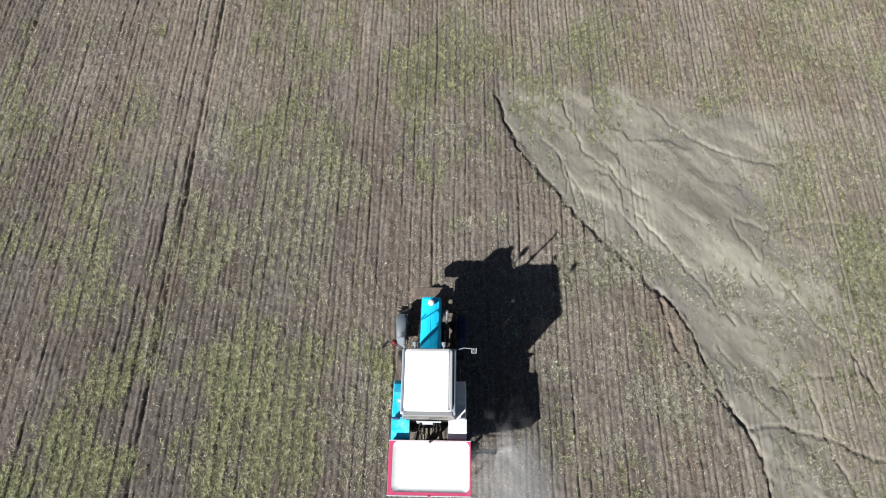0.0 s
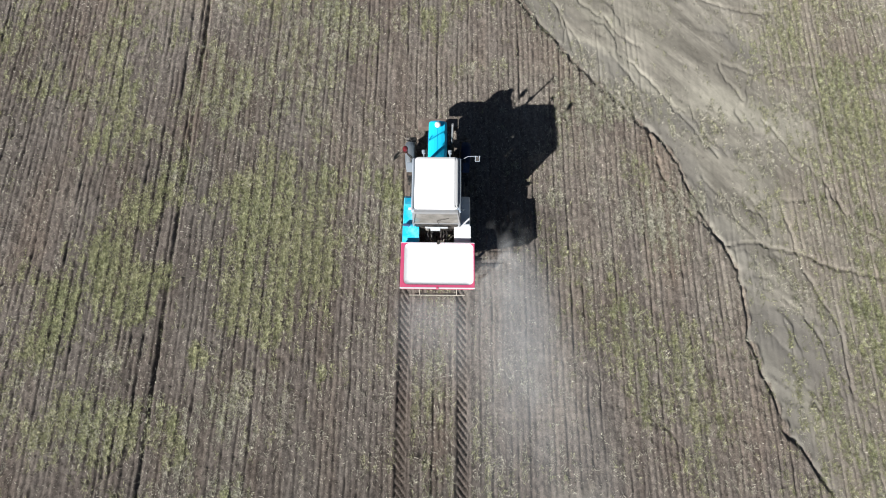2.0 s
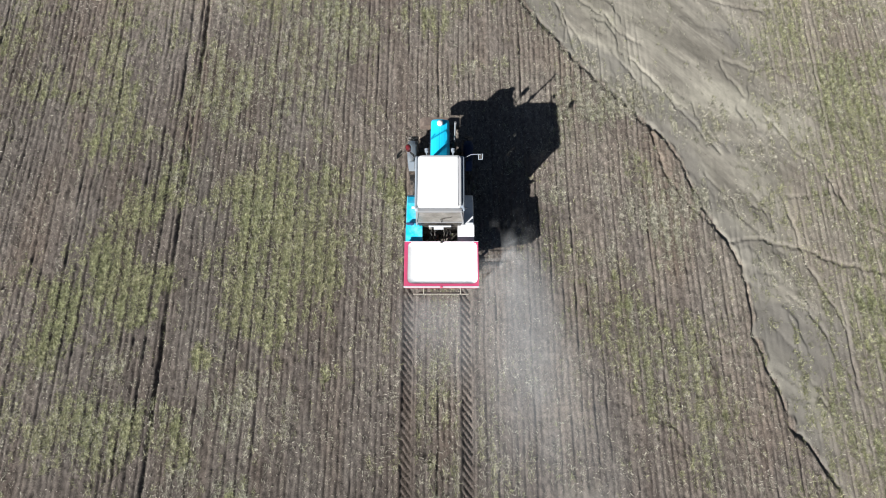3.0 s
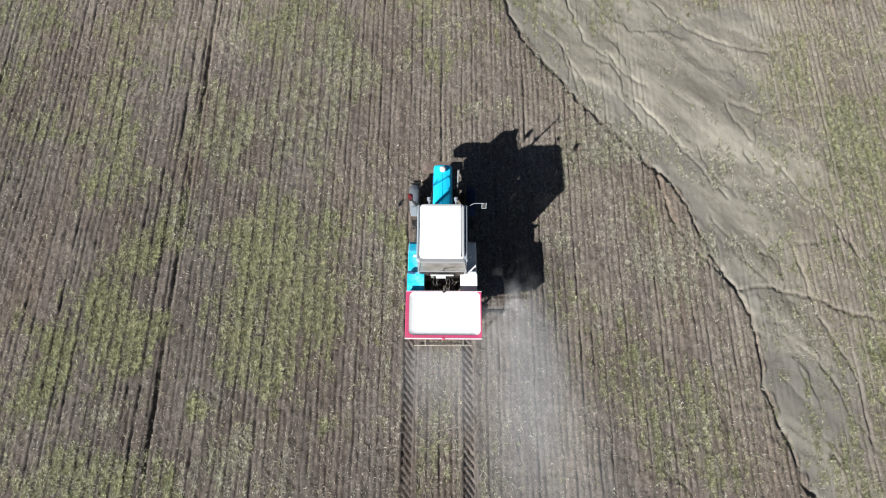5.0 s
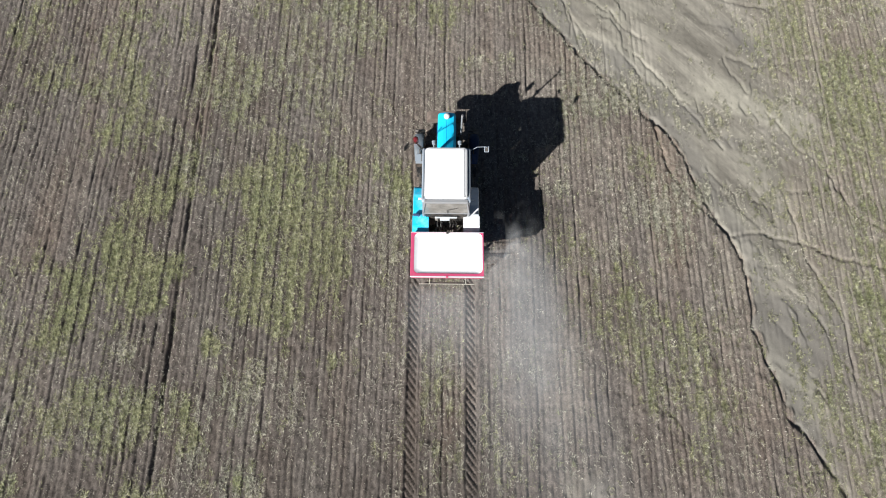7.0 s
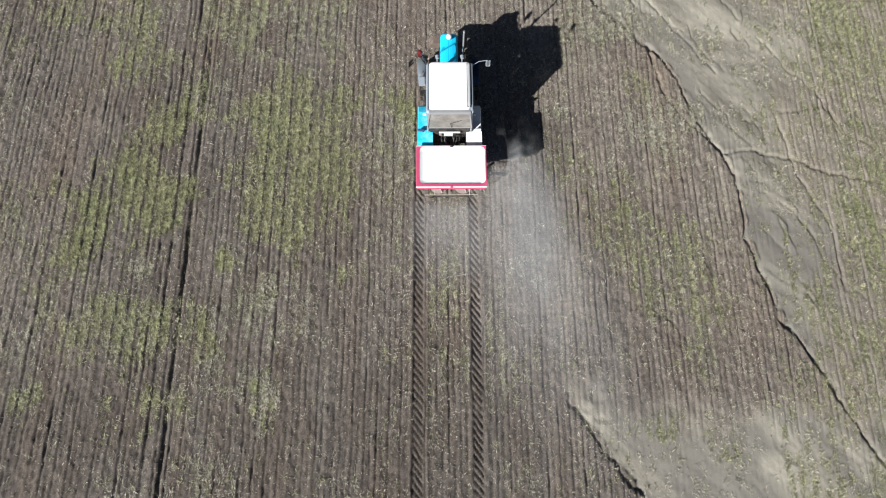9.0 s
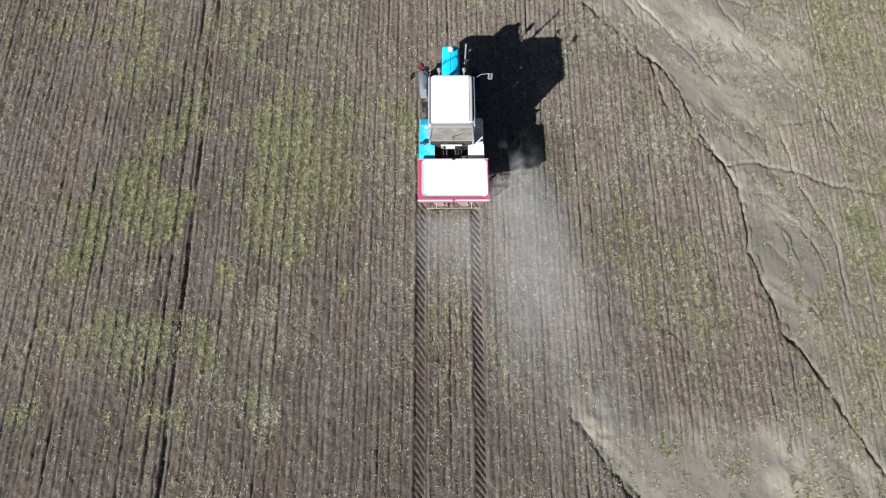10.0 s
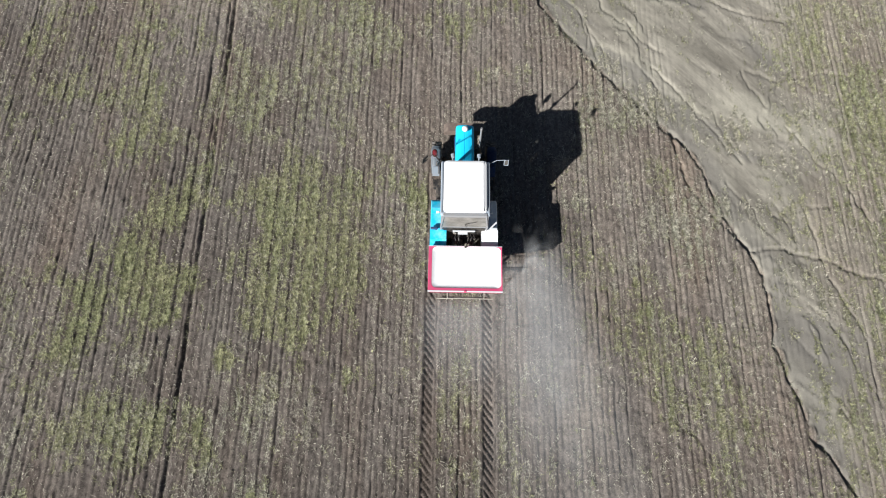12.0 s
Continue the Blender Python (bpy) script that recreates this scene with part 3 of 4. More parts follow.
def build_straw():
    rng = np.random.default_rng(9)
    x, y = scatter(rng, 105000)
    keep = (rng.random(len(x)) < 0.25 + 0.75 * np.clip(fbm(x * 0.5, y * 0.4, 99) + 0.3, 0, 1)) & (rng.random(len(x)) > 0.965 * silt_at(x, y)) & off_tracks(x, y)
    x, y = x[keep], y[keep]
    z = relief(x, y)[0] + 0.012
    m = len(x)
    turn, half, wide = rng.uniform(0, math.pi, m), rng.gamma(4.0, 0.0055, m).clip(0.008, 0.06), rng.uniform(0.003, 0.007, m)
    dx, dy, tip = np.cos(turn) * half, np.sin(turn) * half, rng.uniform(-0.012, 0.02, m)
    sx, sy = -np.sin(turn) * wide, np.cos(turn) * wide
    v = np.stack([np.stack([x - dx - sx, y - dy - sy, z - tip], -1), np.stack([x + dx - sx, y + dy - sy, z + tip], -1),
                  np.stack([x + dx + sx, y + dy + sy, z + tip], -1), np.stack([x - dx + sx, y - dy + sy, z - tip], -1),
                  np.stack([x - dx, y - dy, z - tip + wide * 1.4], -1), np.stack([x + dx, y + dy, z + tip + wide * 1.4], -1)], 1)
    base = np.arange(m)[:, None] * 6
    faces = np.concatenate([base + [[0, 1, 5, 4]], base + [[2, 3, 4, 5]]], 0)
    tagged(mesh_from("straw_bits", v.reshape(-1, 3), faces, STRAW), "pale chopped straw scattered over the bare soil", "straw", kind="stuff")


def build_clods():
    rng = np.random.default_rng(12)
    x, y = scatter(rng, 80000)
    keep = (rng.random(len(x)) > 0.9 * silt_at(x, y)) & off_tracks(x, y)
    x, y = x[keep], y[keep]
    z = relief(x, y)[0]
    m = len(x)
    r = rng.gamma(2.2, 0.0062, m).clip(0.007, 0.042)
    turn = rng.uniform(0, 6.28, m)
    ring = np.stack([np.stack([x + np.cos(turn + a) * r * rng.uniform(0.7, 1.2, m), y + np.sin(turn + a) * r * rng.uniform(0.7, 1.2, m), z - 0.01], -1)
                     for a in (0, 1.57, 3.14, 4.71)], 1)
    top = np.stack([x + r * rng.uniform(-0.3, 0.3, m), y + r * rng.uniform(-0.3, 0.3, m), z + r * rng.uniform(0.5, 1.0, m)], -1)[:, None]
    base = np.arange(m)[:, None] * 5
    faces = np.concatenate([base + [[a, b, 4]] for a, b in ((0, 1), (1, 2), (2, 3), (3, 0))], 0)
    tagged(mesh_from("soil_clods", np.concatenate([ring, top], 1).reshape(-1, 3), faces, CLOD), "small dry crumbs and clods of brown soil", "clods", kind="stuff")


build_ground()
build_plants()
build_straw()
build_clods()

# ---- tractor ----


def empty(name, m, label, category):
    ob = new(name)
    ob.matrix_world = m
    return tagged(ob, label, category)


def build_wheel(parent, x, y, radius, width, rim_r, lugs, side, name):
    """A tractor wheel: tyre with slanted lugs, and rim with hub under it."""
    c = (x, y, radius - 0.02)
    w = width / 2
    r = radius - 0.035
    bm = lathe([(-w * 0.72, rim_r), (-w, rim_r + 0.05), (-w, r - 0.09), (-w * 0.8, r - 0.02), (-w * 0.3, r), (w * 0.3, r), (w * 0.8, r - 0.02),
                (w, r - 0.09), (w, rim_r + 0.05), (w * 0.72, rim_r)], c, 40)
    for i in range(lugs):
        for s in (-1, 1):
            a = 2 * math.pi * (i + (0.5 if s > 0 else 0)) / lugs
            bmesh.ops.create_cube(bm, size=1.0, matrix=Matrix.Translation(c) @ Matrix.Rotation(a, 4, "X") @ Matrix.Translation((s * w * 0.5, 0, r + 0.008))
                                        @ Matrix.Rotation(radians(s * 42), 4, "Z") @ Matrix.Diagonal((w * 1.25, 0.05, 0.055, 1)))
    rubber_mesh = bm
    wheel_rim = lathe([(-w * 0.6, rim_r), (-w * 0.6, rim_r * 0.93), (side * w * 0.15 - 0.02, rim_r * 0.7), (side * w * 0.15, 0.12), (side * w * 0.15 + side * 0.1, 0.1),
                       (w * 0.6, rim_r * 0.93) if side > 0 else (-w * 0.5, 0.08)], c, 28)
    wheel = part(name, wheel_rim, FADED, parent, "dusty pale wheel rim")
    part("tyre", rubber_mesh, RUBBER, wheel, "dusty black lugged tyre")
    part("hub", rod((x + side * 0.02, y, c[2]), (x + side * (w * 0.15 + 0.14), y, c[2]), 0.075, sides=14), BROWN, wheel)
    return wheel


def build_fender(parent, s, colour, label):
    """Rear mudguard: a narrow arch beside the cab and a wider box behind it. s: -1 for one side, 1 for the other."""
    arch = [(0.33, 1.09), (0.29, 1.29), (0.18, 1.44), (-0.04, 1.53), (-0.42, 1.55), (-0.66, 1.55)]
    bm = plate(arch, s * 0.60, s * 0.88, 0.02)
    lip = [(y, z - 0.002) for y, z in arch]
    for (y0, z0), (y1, z1) in zip(lip, lip[1:]):
        a, b = s * 0.88, s * 0.90
        v = [bm.verts.new(p) for p in ((a, y0, z0), (a, y1, z1), (b, y1, z1 - 0.04), (b, y0, z0 - 0.04))]
        bm.faces.new(v)
        u = [bm.verts.new(p) for p in ((b, y0, z0 - 0.04), (b, y1, z1 - 0.04), (b, y1, z1 - 0.16), (b, y0, z0 - 0.16))]
        bm.faces.new(u)
    fender = part("fender", bm, colour, parent, label, smooth=False)
    rear = [(-0.67, 1.55), (-0.95, 1.54), (-1.12, 1.48), (-1.18, 1.35), (-1.19, 1.12)]
    bm = plate(rear, s * 0.47, s * 0.91, 0.02)
    side = [bm.verts.new((s * 0.91, y, z)) for y, z in rear] + [bm.verts.new((s * 0.91, -0.67, 1.12))]
    bm.faces.new(side)
    side = [bm.verts.new((s * 0.47, y, z)) for y, z in rear] + [bm.verts.new((s * 0.47, -0.67, 1.12))]
    bm.faces.new(side)
    part("fender_box", bm, colour, fender)
    lamp = box(min(s * 0.70, s * 0.89), max(s * 0.70, s * 0.89), -0.71, -0.65, 1.60, 1.69, 0.02)
    rod((s * 0.75, -0.68, 1.54), (s * 0.75, -0.68, 1.65), 0.02, lamp)
    # the left lamp's dark blue block also stands in for the shadow beside it
    part("tail_lamp", lamp, NAVY if s < 0 else FADED, fender)
    return fender


def build_cab(tractor):
    """Glazed cab with its roof, pillars, panes, seat and controls."""
    bm = box(-0.58, 0.58, -0.64, 0.72, 0.96, 1.02, 0.01)
    box(-0.54, 0.54, 0.72, 0.78, 1.0, 1.74, 0.02, bm)
    parent = part("cab", bm, NAVY, tractor, "glazed cab with a dark blue frame")
    bm = box(-0.63, 0.63, -0.72, 0.79, 2.59, 2.70, 0.04)
    part("roof_gutter", bm, GUTTER, parent, "grey-blue roof gutter frame")
    for x in (-0.592, 0.592):
        part("gutter_channel", box(x - 0.02, x + 0.02, -0.66, 0.74, 2.69, 2.730, 0.008), GUARD, parent, "dark grey gutter channel")
    bm = bmesh.new()
    rings = []
    for grow, z in ((0.0, 2.69), (0.0, 2.745), (-0.025, 2.785), (-0.07, 2.80), (-0.3, 2.806)):
        ring = []
        hx, hy, cy = 0.555 + grow, 0.715 + grow, 0.06
        c = 0.09
        for sx, sy, a0 in ((1, 1, 0), (-1, 1, 90), (-1, -1, 180), (1, -1, 270)):
            for a in (0, 30, 60, 90):
                t = radians(a0 + a)
                ring.append(bm.verts.new((sx * (hx - c) + c * math.cos(t), cy + sy * (hy - c) + c * math.sin(t), z)))
        rings.append(ring)
    for p, q in zip(rings, rings[1:]):
        for i in range(16):
            bm.faces.new((p[i], p[(i + 1) % 16], q[(i + 1) % 16], q[i]))
    bm.faces.new(rings[-1])
    bm.faces.new(rings[0])
    part("roof", bm, WHITE, parent, "white painted cab roof", smooth=False)
    part("roof_seam", box(0.455, 0.465, -0.64, 0.72, 2.79, 2.808, 0.002), GREY, parent)
    bm = box(-0.56, 0.56, -0.755, -0.655, 2.62, 2.715, 0.02)
    part("roof_rear_visor", bm, GREY, parent, "grey roof edge over the rear window")
    for x, y in ((-0.57, 0.74), (0.57, 0.74), (-0.59, -0.02), (0.59, -0.02), (-0.57, -0.66), (0.57, -0.66)):
        if y < -0.5:
            part("pillar", rod((x * 1.09, y, 1.05), (x, y, 2.63), 0.036, sides=8), GREY, parent)
            continue
        part("pillar", box(x - 0.032, x + 0.032, y - 0.035, y + 0.035, 1.05, 2.63, 0.012), NAVY, parent)
    panes = ((-0.535, 0.535, 0.750, 0.756, 1.75, 2.64), (-0.535, 0.535, -0.696, -0.690, 1.84, 2.60), (-0.602, -0.596, 0.02, 0.70, 1.25, 2.64),
             (0.596, 0.602, 0.02, 0.70, 1.25, 2.64), (-0.602, -0.596, -0.62, -0.06, 1.60, 2.64), (0.596, 0.602, -0.62, -0.06, 1.60, 2.64))
    for i, p in enumerate(panes):
        pane = box(*p, 0)
        if i == 1:
            for v in pane.verts:
                v.co.x *= 1.0 + 0.13 * (2.60 - v.co.z) / 0.76
        # right front pane is opaque too, to block a light streak on the ground
        part("cab_pane", pane, DUSTY_REFLECTING if i in (1, 3) else GLASS, parent, "dusty cab window, made opaque, with reflection painted in its grey" if i in (1, 3) else "clear cab window")
    for x in (-0.60, 0.60):
        part("door_panel", box(x - 0.015, x + 0.015, 0.02, 0.70, 0.97, 1.25, 0.01), NAVY, parent)
        part("side_panel", box(x - 0.014, x + 0.014, -0.62, -0.06, 0.97, 1.60, 0.01), NAVY, parent)
    bm = bmesh.new()
    for z, half in ((1.82, 0.63), (2.61, 0.55)):
        box(-half, half, -0.715, -0.675, z - 0.02, z + 0.02, 0.008, bm)
    for x in (-1, 1):
        rod((x * 0.615, -0.697, 1.81), (x * 0.535, -0.697, 2.62), 0.022, bm, 8)
    part("rear_window_frame", bm, GREY, parent)
    part("wiper", pipe([(0.05, -0.72, 1.86), (0.02, -0.73, 2.1), (0.32, -0.725, 2.26)], 0.008), BLACK, parent)
    part("rear_panel", box(-0.56, 0.56, -0.70, -0.64, 1.02, 1.80, 0.02), BLACK, parent, "dusty black rear cab panel")
    seat = box(-0.22, 0.22, -0.42, 0.05, 1.40, 1.54, 0.05)
    box(-0.21, 0.21, -0.52, -0.40, 1.45, 2.0, 0.05, seat)
    box(-0.12, 0.12, -0.35, -0.05, 1.02, 1.40, 0.02, seat)
    part("seat", seat, BLACK, parent, "black padded driver seat")
    bm = lathe([(-0.012, 0.185), (0, 0.20), (0.012, 0.185), (0, 0.17)], (0, 0, 0), 24)
    bmesh.ops.transform(bm, matrix=pose(0, 0.36, 1.75, 0, 65, 90), verts=bm.verts)
    rod((0, 0.36, 1.75), (0, 0.6, 1.35), 0.025, bm)
    part("steering_wheel", bm, BLACK, parent)


def build_tractor():
    t = empty("tractor", pose(0.05, 0, 0), "bright blue tractor with a white cab roof on a field", "tractor")
    # frame, engine and gearbox
    bm = box(-0.17, 0.17, -0.75, 2.35, 0.62, 0.98, 0.03)
    box(-0.26, 0.26, -0.75, 0.5, 0.60, 1.10, 0.06, bm)
    rod((-0.55, -0.5, 0.75), (0.55, -0.5, 0.75), 0.13, bm, 16)
    part("gearbox", bm, BLACK, t)
    bm = box(-0.21, 0.21, 0.85, 1.95, 0.95, 1.60, 0.03)
    for i in range(4):
        y = 1.05 + i * 0.22
        rod((-0.21, y, 1.45), (-0.30, y, 1.32), 0.03, bm)
        rod((0.21, y, 1.45), (0.33, y, 1.5), 0.035, bm)
    rod((0.33, 1.0, 1.5), (0.33, 1.75, 1.5), 0.045, bm)
    rod((-0.28, 0.95, 1.2), (-0.28, 1.15, 1.2), 0.07, bm, 12)
    rod((-0.27, 1.35, 1.05), (-0.27, 1.35, 1.3), 0.055, bm, 12)
    pipe([(-0.3, 0.85, 1.55), (-0.33, 1.2, 1.6), (-0.29, 1.7, 1.45)], 0.018, bm)
    part("engine", bm, BLACK, t)
    # bonnet, drawn out along y with a rounded top
    bm = bmesh.new()
    prof = [(-0.262, 1.45), (-0.264, 1.74), (-0.245, 1.83), (-0.20, 1.872), (-0.10, 1.892), (-0.012, 1.898), (-0.006, 1.888), (0.006, 1.888), (0.012, 1.898),
            (0.10, 1.892), (0.20, 1.872), (0.245, 1.83), (0.264, 1.74), (0.262, 1.45)]
    stations = [(0.79, 1.0, 0.03), (1.0, 1.0, 0.03), (1.6, 0.985, 0.01), (2.05, 0.97, -0.005), (2.27, 0.965, 0.0), (2.315, 0.945, -0.02)]
    rows = [[bm.verts.new((x * k, y, z + dz * (z - 1.2) / 0.7)) for x, z in prof] for y, k, dz in stations]
    for p, q in zip(rows, rows[1:]):
        for i in range(len(prof) - 1):
            bm.faces.new((p[i], p[i + 1], q[i + 1], q[i]))
    bm.faces.new(rows[-1])
    bonnet = part("bonnet", bm, BLUE, t, "glossy bright blue bonnet")
    bm = bmesh.new()
    for i in range(9):
        box(-0.20, 0.20, 2.30, 2.315, 1.10 + i * 0.075, 1.13 + i * 0.075, 0.004, bm)
    box(-0.23, 0.23, 2.15, 2.30, 1.0, 1.78, 0.02, bm)
    part("grille", bm, BLACK, bonnet)
    for s in (-1, 1):
        bm = bmesh.new()
        for i in range(6):
            box(s * 0.264, s * 0.272, 1.0 + i * 0.14, 1.09 + i * 0.14, 1.5, 1.66, 0.003, bm)
        part("bonnet_vent", bm, BLACK, bonnet)
        part("bonnet_strip", box(min(s * 0.262, s * 0.285), max(s * 0.262, s * 0.285), 0.80, 2.18, 1.40, 1.46, 0.006), NAVY, bonnet)
    # air pre-cleaner
    bm = rod((0, 2.13, 1.86), (0, 2.13, 1.98), 0.035, sides=14)
    pre = part("air_intake", bm, BLACK, t)
    bm = bmesh.new()
    bmesh.ops.create_uvsphere(bm, u_segments=18, v_segments=10, radius=0.085, matrix=Matrix.Translation((0, 2.13, 2.01)) @ Matrix.Diagonal((1, 1, 0.62, 1)))
    rod((0, 2.13, 1.96), (0, 2.13, 2.01), 0.08, bm, 18)
    part("intake_cap", bm, WHITE, pre, "white domed air intake cap", smooth=True)
    # exhaust
    bm = rod((0.40, 1.60, 1.95), (0.40, 1.60, 2.9), 0.027, sides=12)
    rod((0.40, 1.60, 2.86), (0.40, 1.625, 2.93), 0.03, bm, 12)
    exhaust = part("exhaust_pipe", bm, GREY, t, "dusty grey upright exhaust pipe")
    bm = rod((0.40, 1.60, 1.25), (0.40, 1.60, 1.96), 0.058, sides=14)
    pipe([(0.33, 1.5, 1.5), (0.37, 1.58, 1.42)], 0.04, bm)
    part("silencer", bm, BLACK, exhaust, "sooty black silencer")
    # front axle, weight beam
    bm = box(-0.55, 0.55, 1.89, 2.03, 0.46, 0.62, 0.03)
    for s in (-1, 1):
        rod((s * 0.55, 1.96, 0.3), (s * 0.55, 1.96, 0.72), 0.07, bm, 12)
    part("front_axle", bm, BLACK, t)
    bm = bmesh.new()
    end = [(0.55, 0.80), (0.57, 0.82), (0.57, 1.02), (0.55, 1.04)] + [(-0.43 - 0.17 * math.sin(a), 0.87 + 0.17 * math.cos(a)) for a in (0, 0.3, 0.6, 0.9, 1.2, 1.57)] + [(-0.60, 0.80)]
    face = bm.faces.new([bm.verts.new((x, 2.60, z)) for x, z in end])
    pushed = bmesh.ops.extrude_face_region(bm, geom=[face])
    bmesh.ops.translate(bm, vec=(0, 0.26, 0), verts=[v for v in pushed["geom"] if isinstance(v, bmesh.types.BMVert)])
    bmesh.ops.recalc_face_normals(bm, faces=bm.faces)
    box(-0.2, 0.2, 2.2, 2.60, 0.7, 0.95, 0.02, bm)
    beam = part("front_beam", bm, BROWN, t, "dusty brown front weight beam")
    for i in range(6):
        x = -0.36 + i * 0.165
        part("weight", box(x - 0.07, x + 0.07, 2.862, 2.90, 0.72, 0.96, 0.02), BROWN, beam)
    # wheels
    for s in (-1, 1):
        build_wheel(t, s * 0.73, -0.50, 0.76, 0.37, 0.48, 20, s, "rear_wheel")
        build_wheel(t, s * 0.79, 1.96, 0.51, 0.27, 0.27, 16, s, "front_wheel")
        curve = [(2.11, 1.02), (2.05, 1.05), (1.95, 1.075), (1.78, 1.05), (1.62, 0.99), (1.48, 0.90), (1.36, 0.78)]
        bm = bmesh.new()
        shell = []
        for k, (y, z) in enumerate(curve):
            pinch = (0.80, 0.95, 1.0, 1.0, 0.97, 0.9, 0.8)[k]
            shell.append([bm.verts.new((s * (0.81 + 0.145 * pinch * math.sin(a)), y, z - 0.075 + 0.075 * math.cos(a))) for a in (-1.75, -1.3, -0.9, -0.45, 0, 0.45, 0.9, 1.3, 1.75)])
        for p, q in zip(shell, shell[1:]):
            for i in range(8):
                bm.faces.new((p[i], p[i + 1], q[i + 1], q[i]))
        bmesh.ops.solidify(bm, geom=bm.faces[:], thickness=0.008)
        rod((s * 0.62, 1.95, 0.6), (s * 0.70, 1.95, 1.05), 0.015, bm)
        flap = box(min(s * 0.70, s * 0.90), max(s * 0.70, s * 0.90), 1.22, 1.50, 0.885, 0.90, 0.006)
        bmesh.ops.rotate(flap, verts=flap.verts, cent=(0, 1.36, 0.89), matrix=Matrix.Rotation(radians(18), 3, "X"))
        stay = pipe([(s * 0.72, 1.28, 0.90), (s * 0.72, 1.34, 0.99), (s * 0.72, 1.47, 1.02), (s * 0.72, 1.50, 0.95)], 0.012)
        pipe([(s * 0.78, 1.50, 0.95), (s * 0.78, 1.57, 1.06), (s * 0.75, 1.60, 1.05)], 0.012, stay)
        # right mudguard and splash plate: the tractor's shade is put into the dark colour
        guard = part("front_mudguard", bm, GUARD if s < 0 else NAVY, t, "dusty grey front mudguard" if s < 0 else "front mudguard with the tractor's shade put into its dark blue", smooth=True)
        part("splash_plate", flap, GUARD if s < 0 else NAVY, guard, "dusty pale splash plate" if s < 0 else "")
        part("mudguard_stay", stay, BLACK, guard)
    build_fender(t, -1, SHEEN_BLUE, "bright blue rear mudguard")
    build_fender(t, 1, BRIGHTENED_PALE, "dusty pale rear mudguard, whitened further for sun through the cab")
    build_cab(t)
    # lamps and mirrors
    for s in (-1, 1):
        bm = rod((s * 0.335, 0.80, 2.88), (s * 0.335, 0.88, 2.88), 0.042, sides=16, r2=0.055)
        rod((s * 0.335, 0.76, 2.68), (s * 0.335, 0.82, 2.86), 0.018, bm)
        lamp = part("work_lamp", bm, GUARD, t, "grey work lamp over the windscreen")
        part("lamp_glass", rod((s * 0.335, 0.88, 2.88), (s * 0.335, 0.888, 2.88), 0.048, sides=16), MIRROR, lamp)
        course = [(0.60, 0.78, 2.55), (0.80, 0.80, 2.74), (1.0, 0.76, 2.84), (1.04, 0.74, 2.84)] if s > 0 else [(-0.60, 0.78, 2.66), (-0.85, 0.93, 2.78), (-1.06, 0.90, 2.50)]
        arm = part("mirror_arm", pipe(course, 0.009 if s > 0 else 0.012), GUARD if s > 0 else BLACK, t)
        if s > 0:
            # a round-bar frame that holds the glass, leaning back
            lean = Matrix.Translation((1.04, 0.74, 2.74)) @ Matrix.Rotation(radians(-30), 4, "X")
            w, h = 0.052, 0.08
            bm = pipe([lean @ Vector(p) for p in ((-w, 0, -h), (-w, 0, h), (w, 0, h), (w, 0, -h), (-w, 0, -h))], 0.008)
            part("mirror_frame", bm, GUTTER, arm)
            bm = box(-w, w, 0.004, 0.012, -h, h, 0.003)
            bmesh.ops.transform(bm, matrix=lean, verts=bm.verts)
            part("mirror_shell", bm, BLACK, arm)
            bm = box(-w + 0.008, w - 0.008, -0.004, 0.003, -h + 0.008, h - 0.008, 0)
            bmesh.ops.transform(bm, matrix=lean, verts=bm.verts)
            part("mirror_glass", bm, MIRROR, arm)
        else:
            bm = box(-1.06 - 0.10, -1.06 + 0.10, 0.885, 0.915, 2.42, 2.66, 0.012)
            bmesh.ops.rotate(bm, verts=bm.verts, cent=(-1.06, 0.90, 2.5), matrix=Matrix.Rotation(radians(46), 3, "Z"))
            part("mirror_shell", bm, BLACK, arm)
    bm = pipe([(-0.62, 0.78, 2.58), (-0.74, 0.80, 2.80), (-0.79, 0.81, 2.98)], 0.013)
    lamp = part("lamp_post", bm, BLACK, t)
    bm = lathe([(-0.11, 0.03), (-0.10, 0.068), (0.05, 0.070), (0.09, 0.055), (0.11, 0.02), (0.112, 0.004)], (0, 0, 0), 18)
    bmesh.ops.transform(bm, matrix=pose(-0.79, 0.81, 3.09, 0, -90, 0), verts=bm.verts)
    part("turn_lamp", bm, LENS, lamp, "dark red turn lamp", smooth=True)
    part("lamp_cap", rod((-0.79, 0.81, 2.965), (-0.79, 0.81, 2.985), 0.062, sides=16), GREY, lamp)
    # steps, tank and battery box beside the cab
    for s in (-1, 1):
        bm = box(min(s * 0.60, s * 0.78), max(s * 0.60, s * 0.78), 0.34, 0.92, 0.62, 0.95, 0.04)
        part("side_tank", bm, BLACK, t)
        bm = box(min(s * 0.62, s * 0.88), max(s * 0.62, s * 0.88), 1.0, 1.22, 0.60, 0.64, 0.006)
        box(min(s * 0.62, s * 0.88), max(s * 0.62, s * 0.88), 1.02, 1.20, 0.36, 0.39, 0.006, bm)
        for x in (0.63, 0.87):
            rod((s * x, 1.1, 0.36), (s * x, 1.1, 0.95), 0.012, bm)
        part("step", bm, BLACK, t)
    # rear linkage and number plate bracket
    bm = bmesh.new()
    for s in (-1, 1):
        rod((s * 0.22, -0.72, 1.22), (s * 0.30, -1.16, 1.30), 0.035, bm)
        rod((s * 0.30, -1.14, 1.28), (s * 0.36, -1.2, 0.6), 0.025, bm)
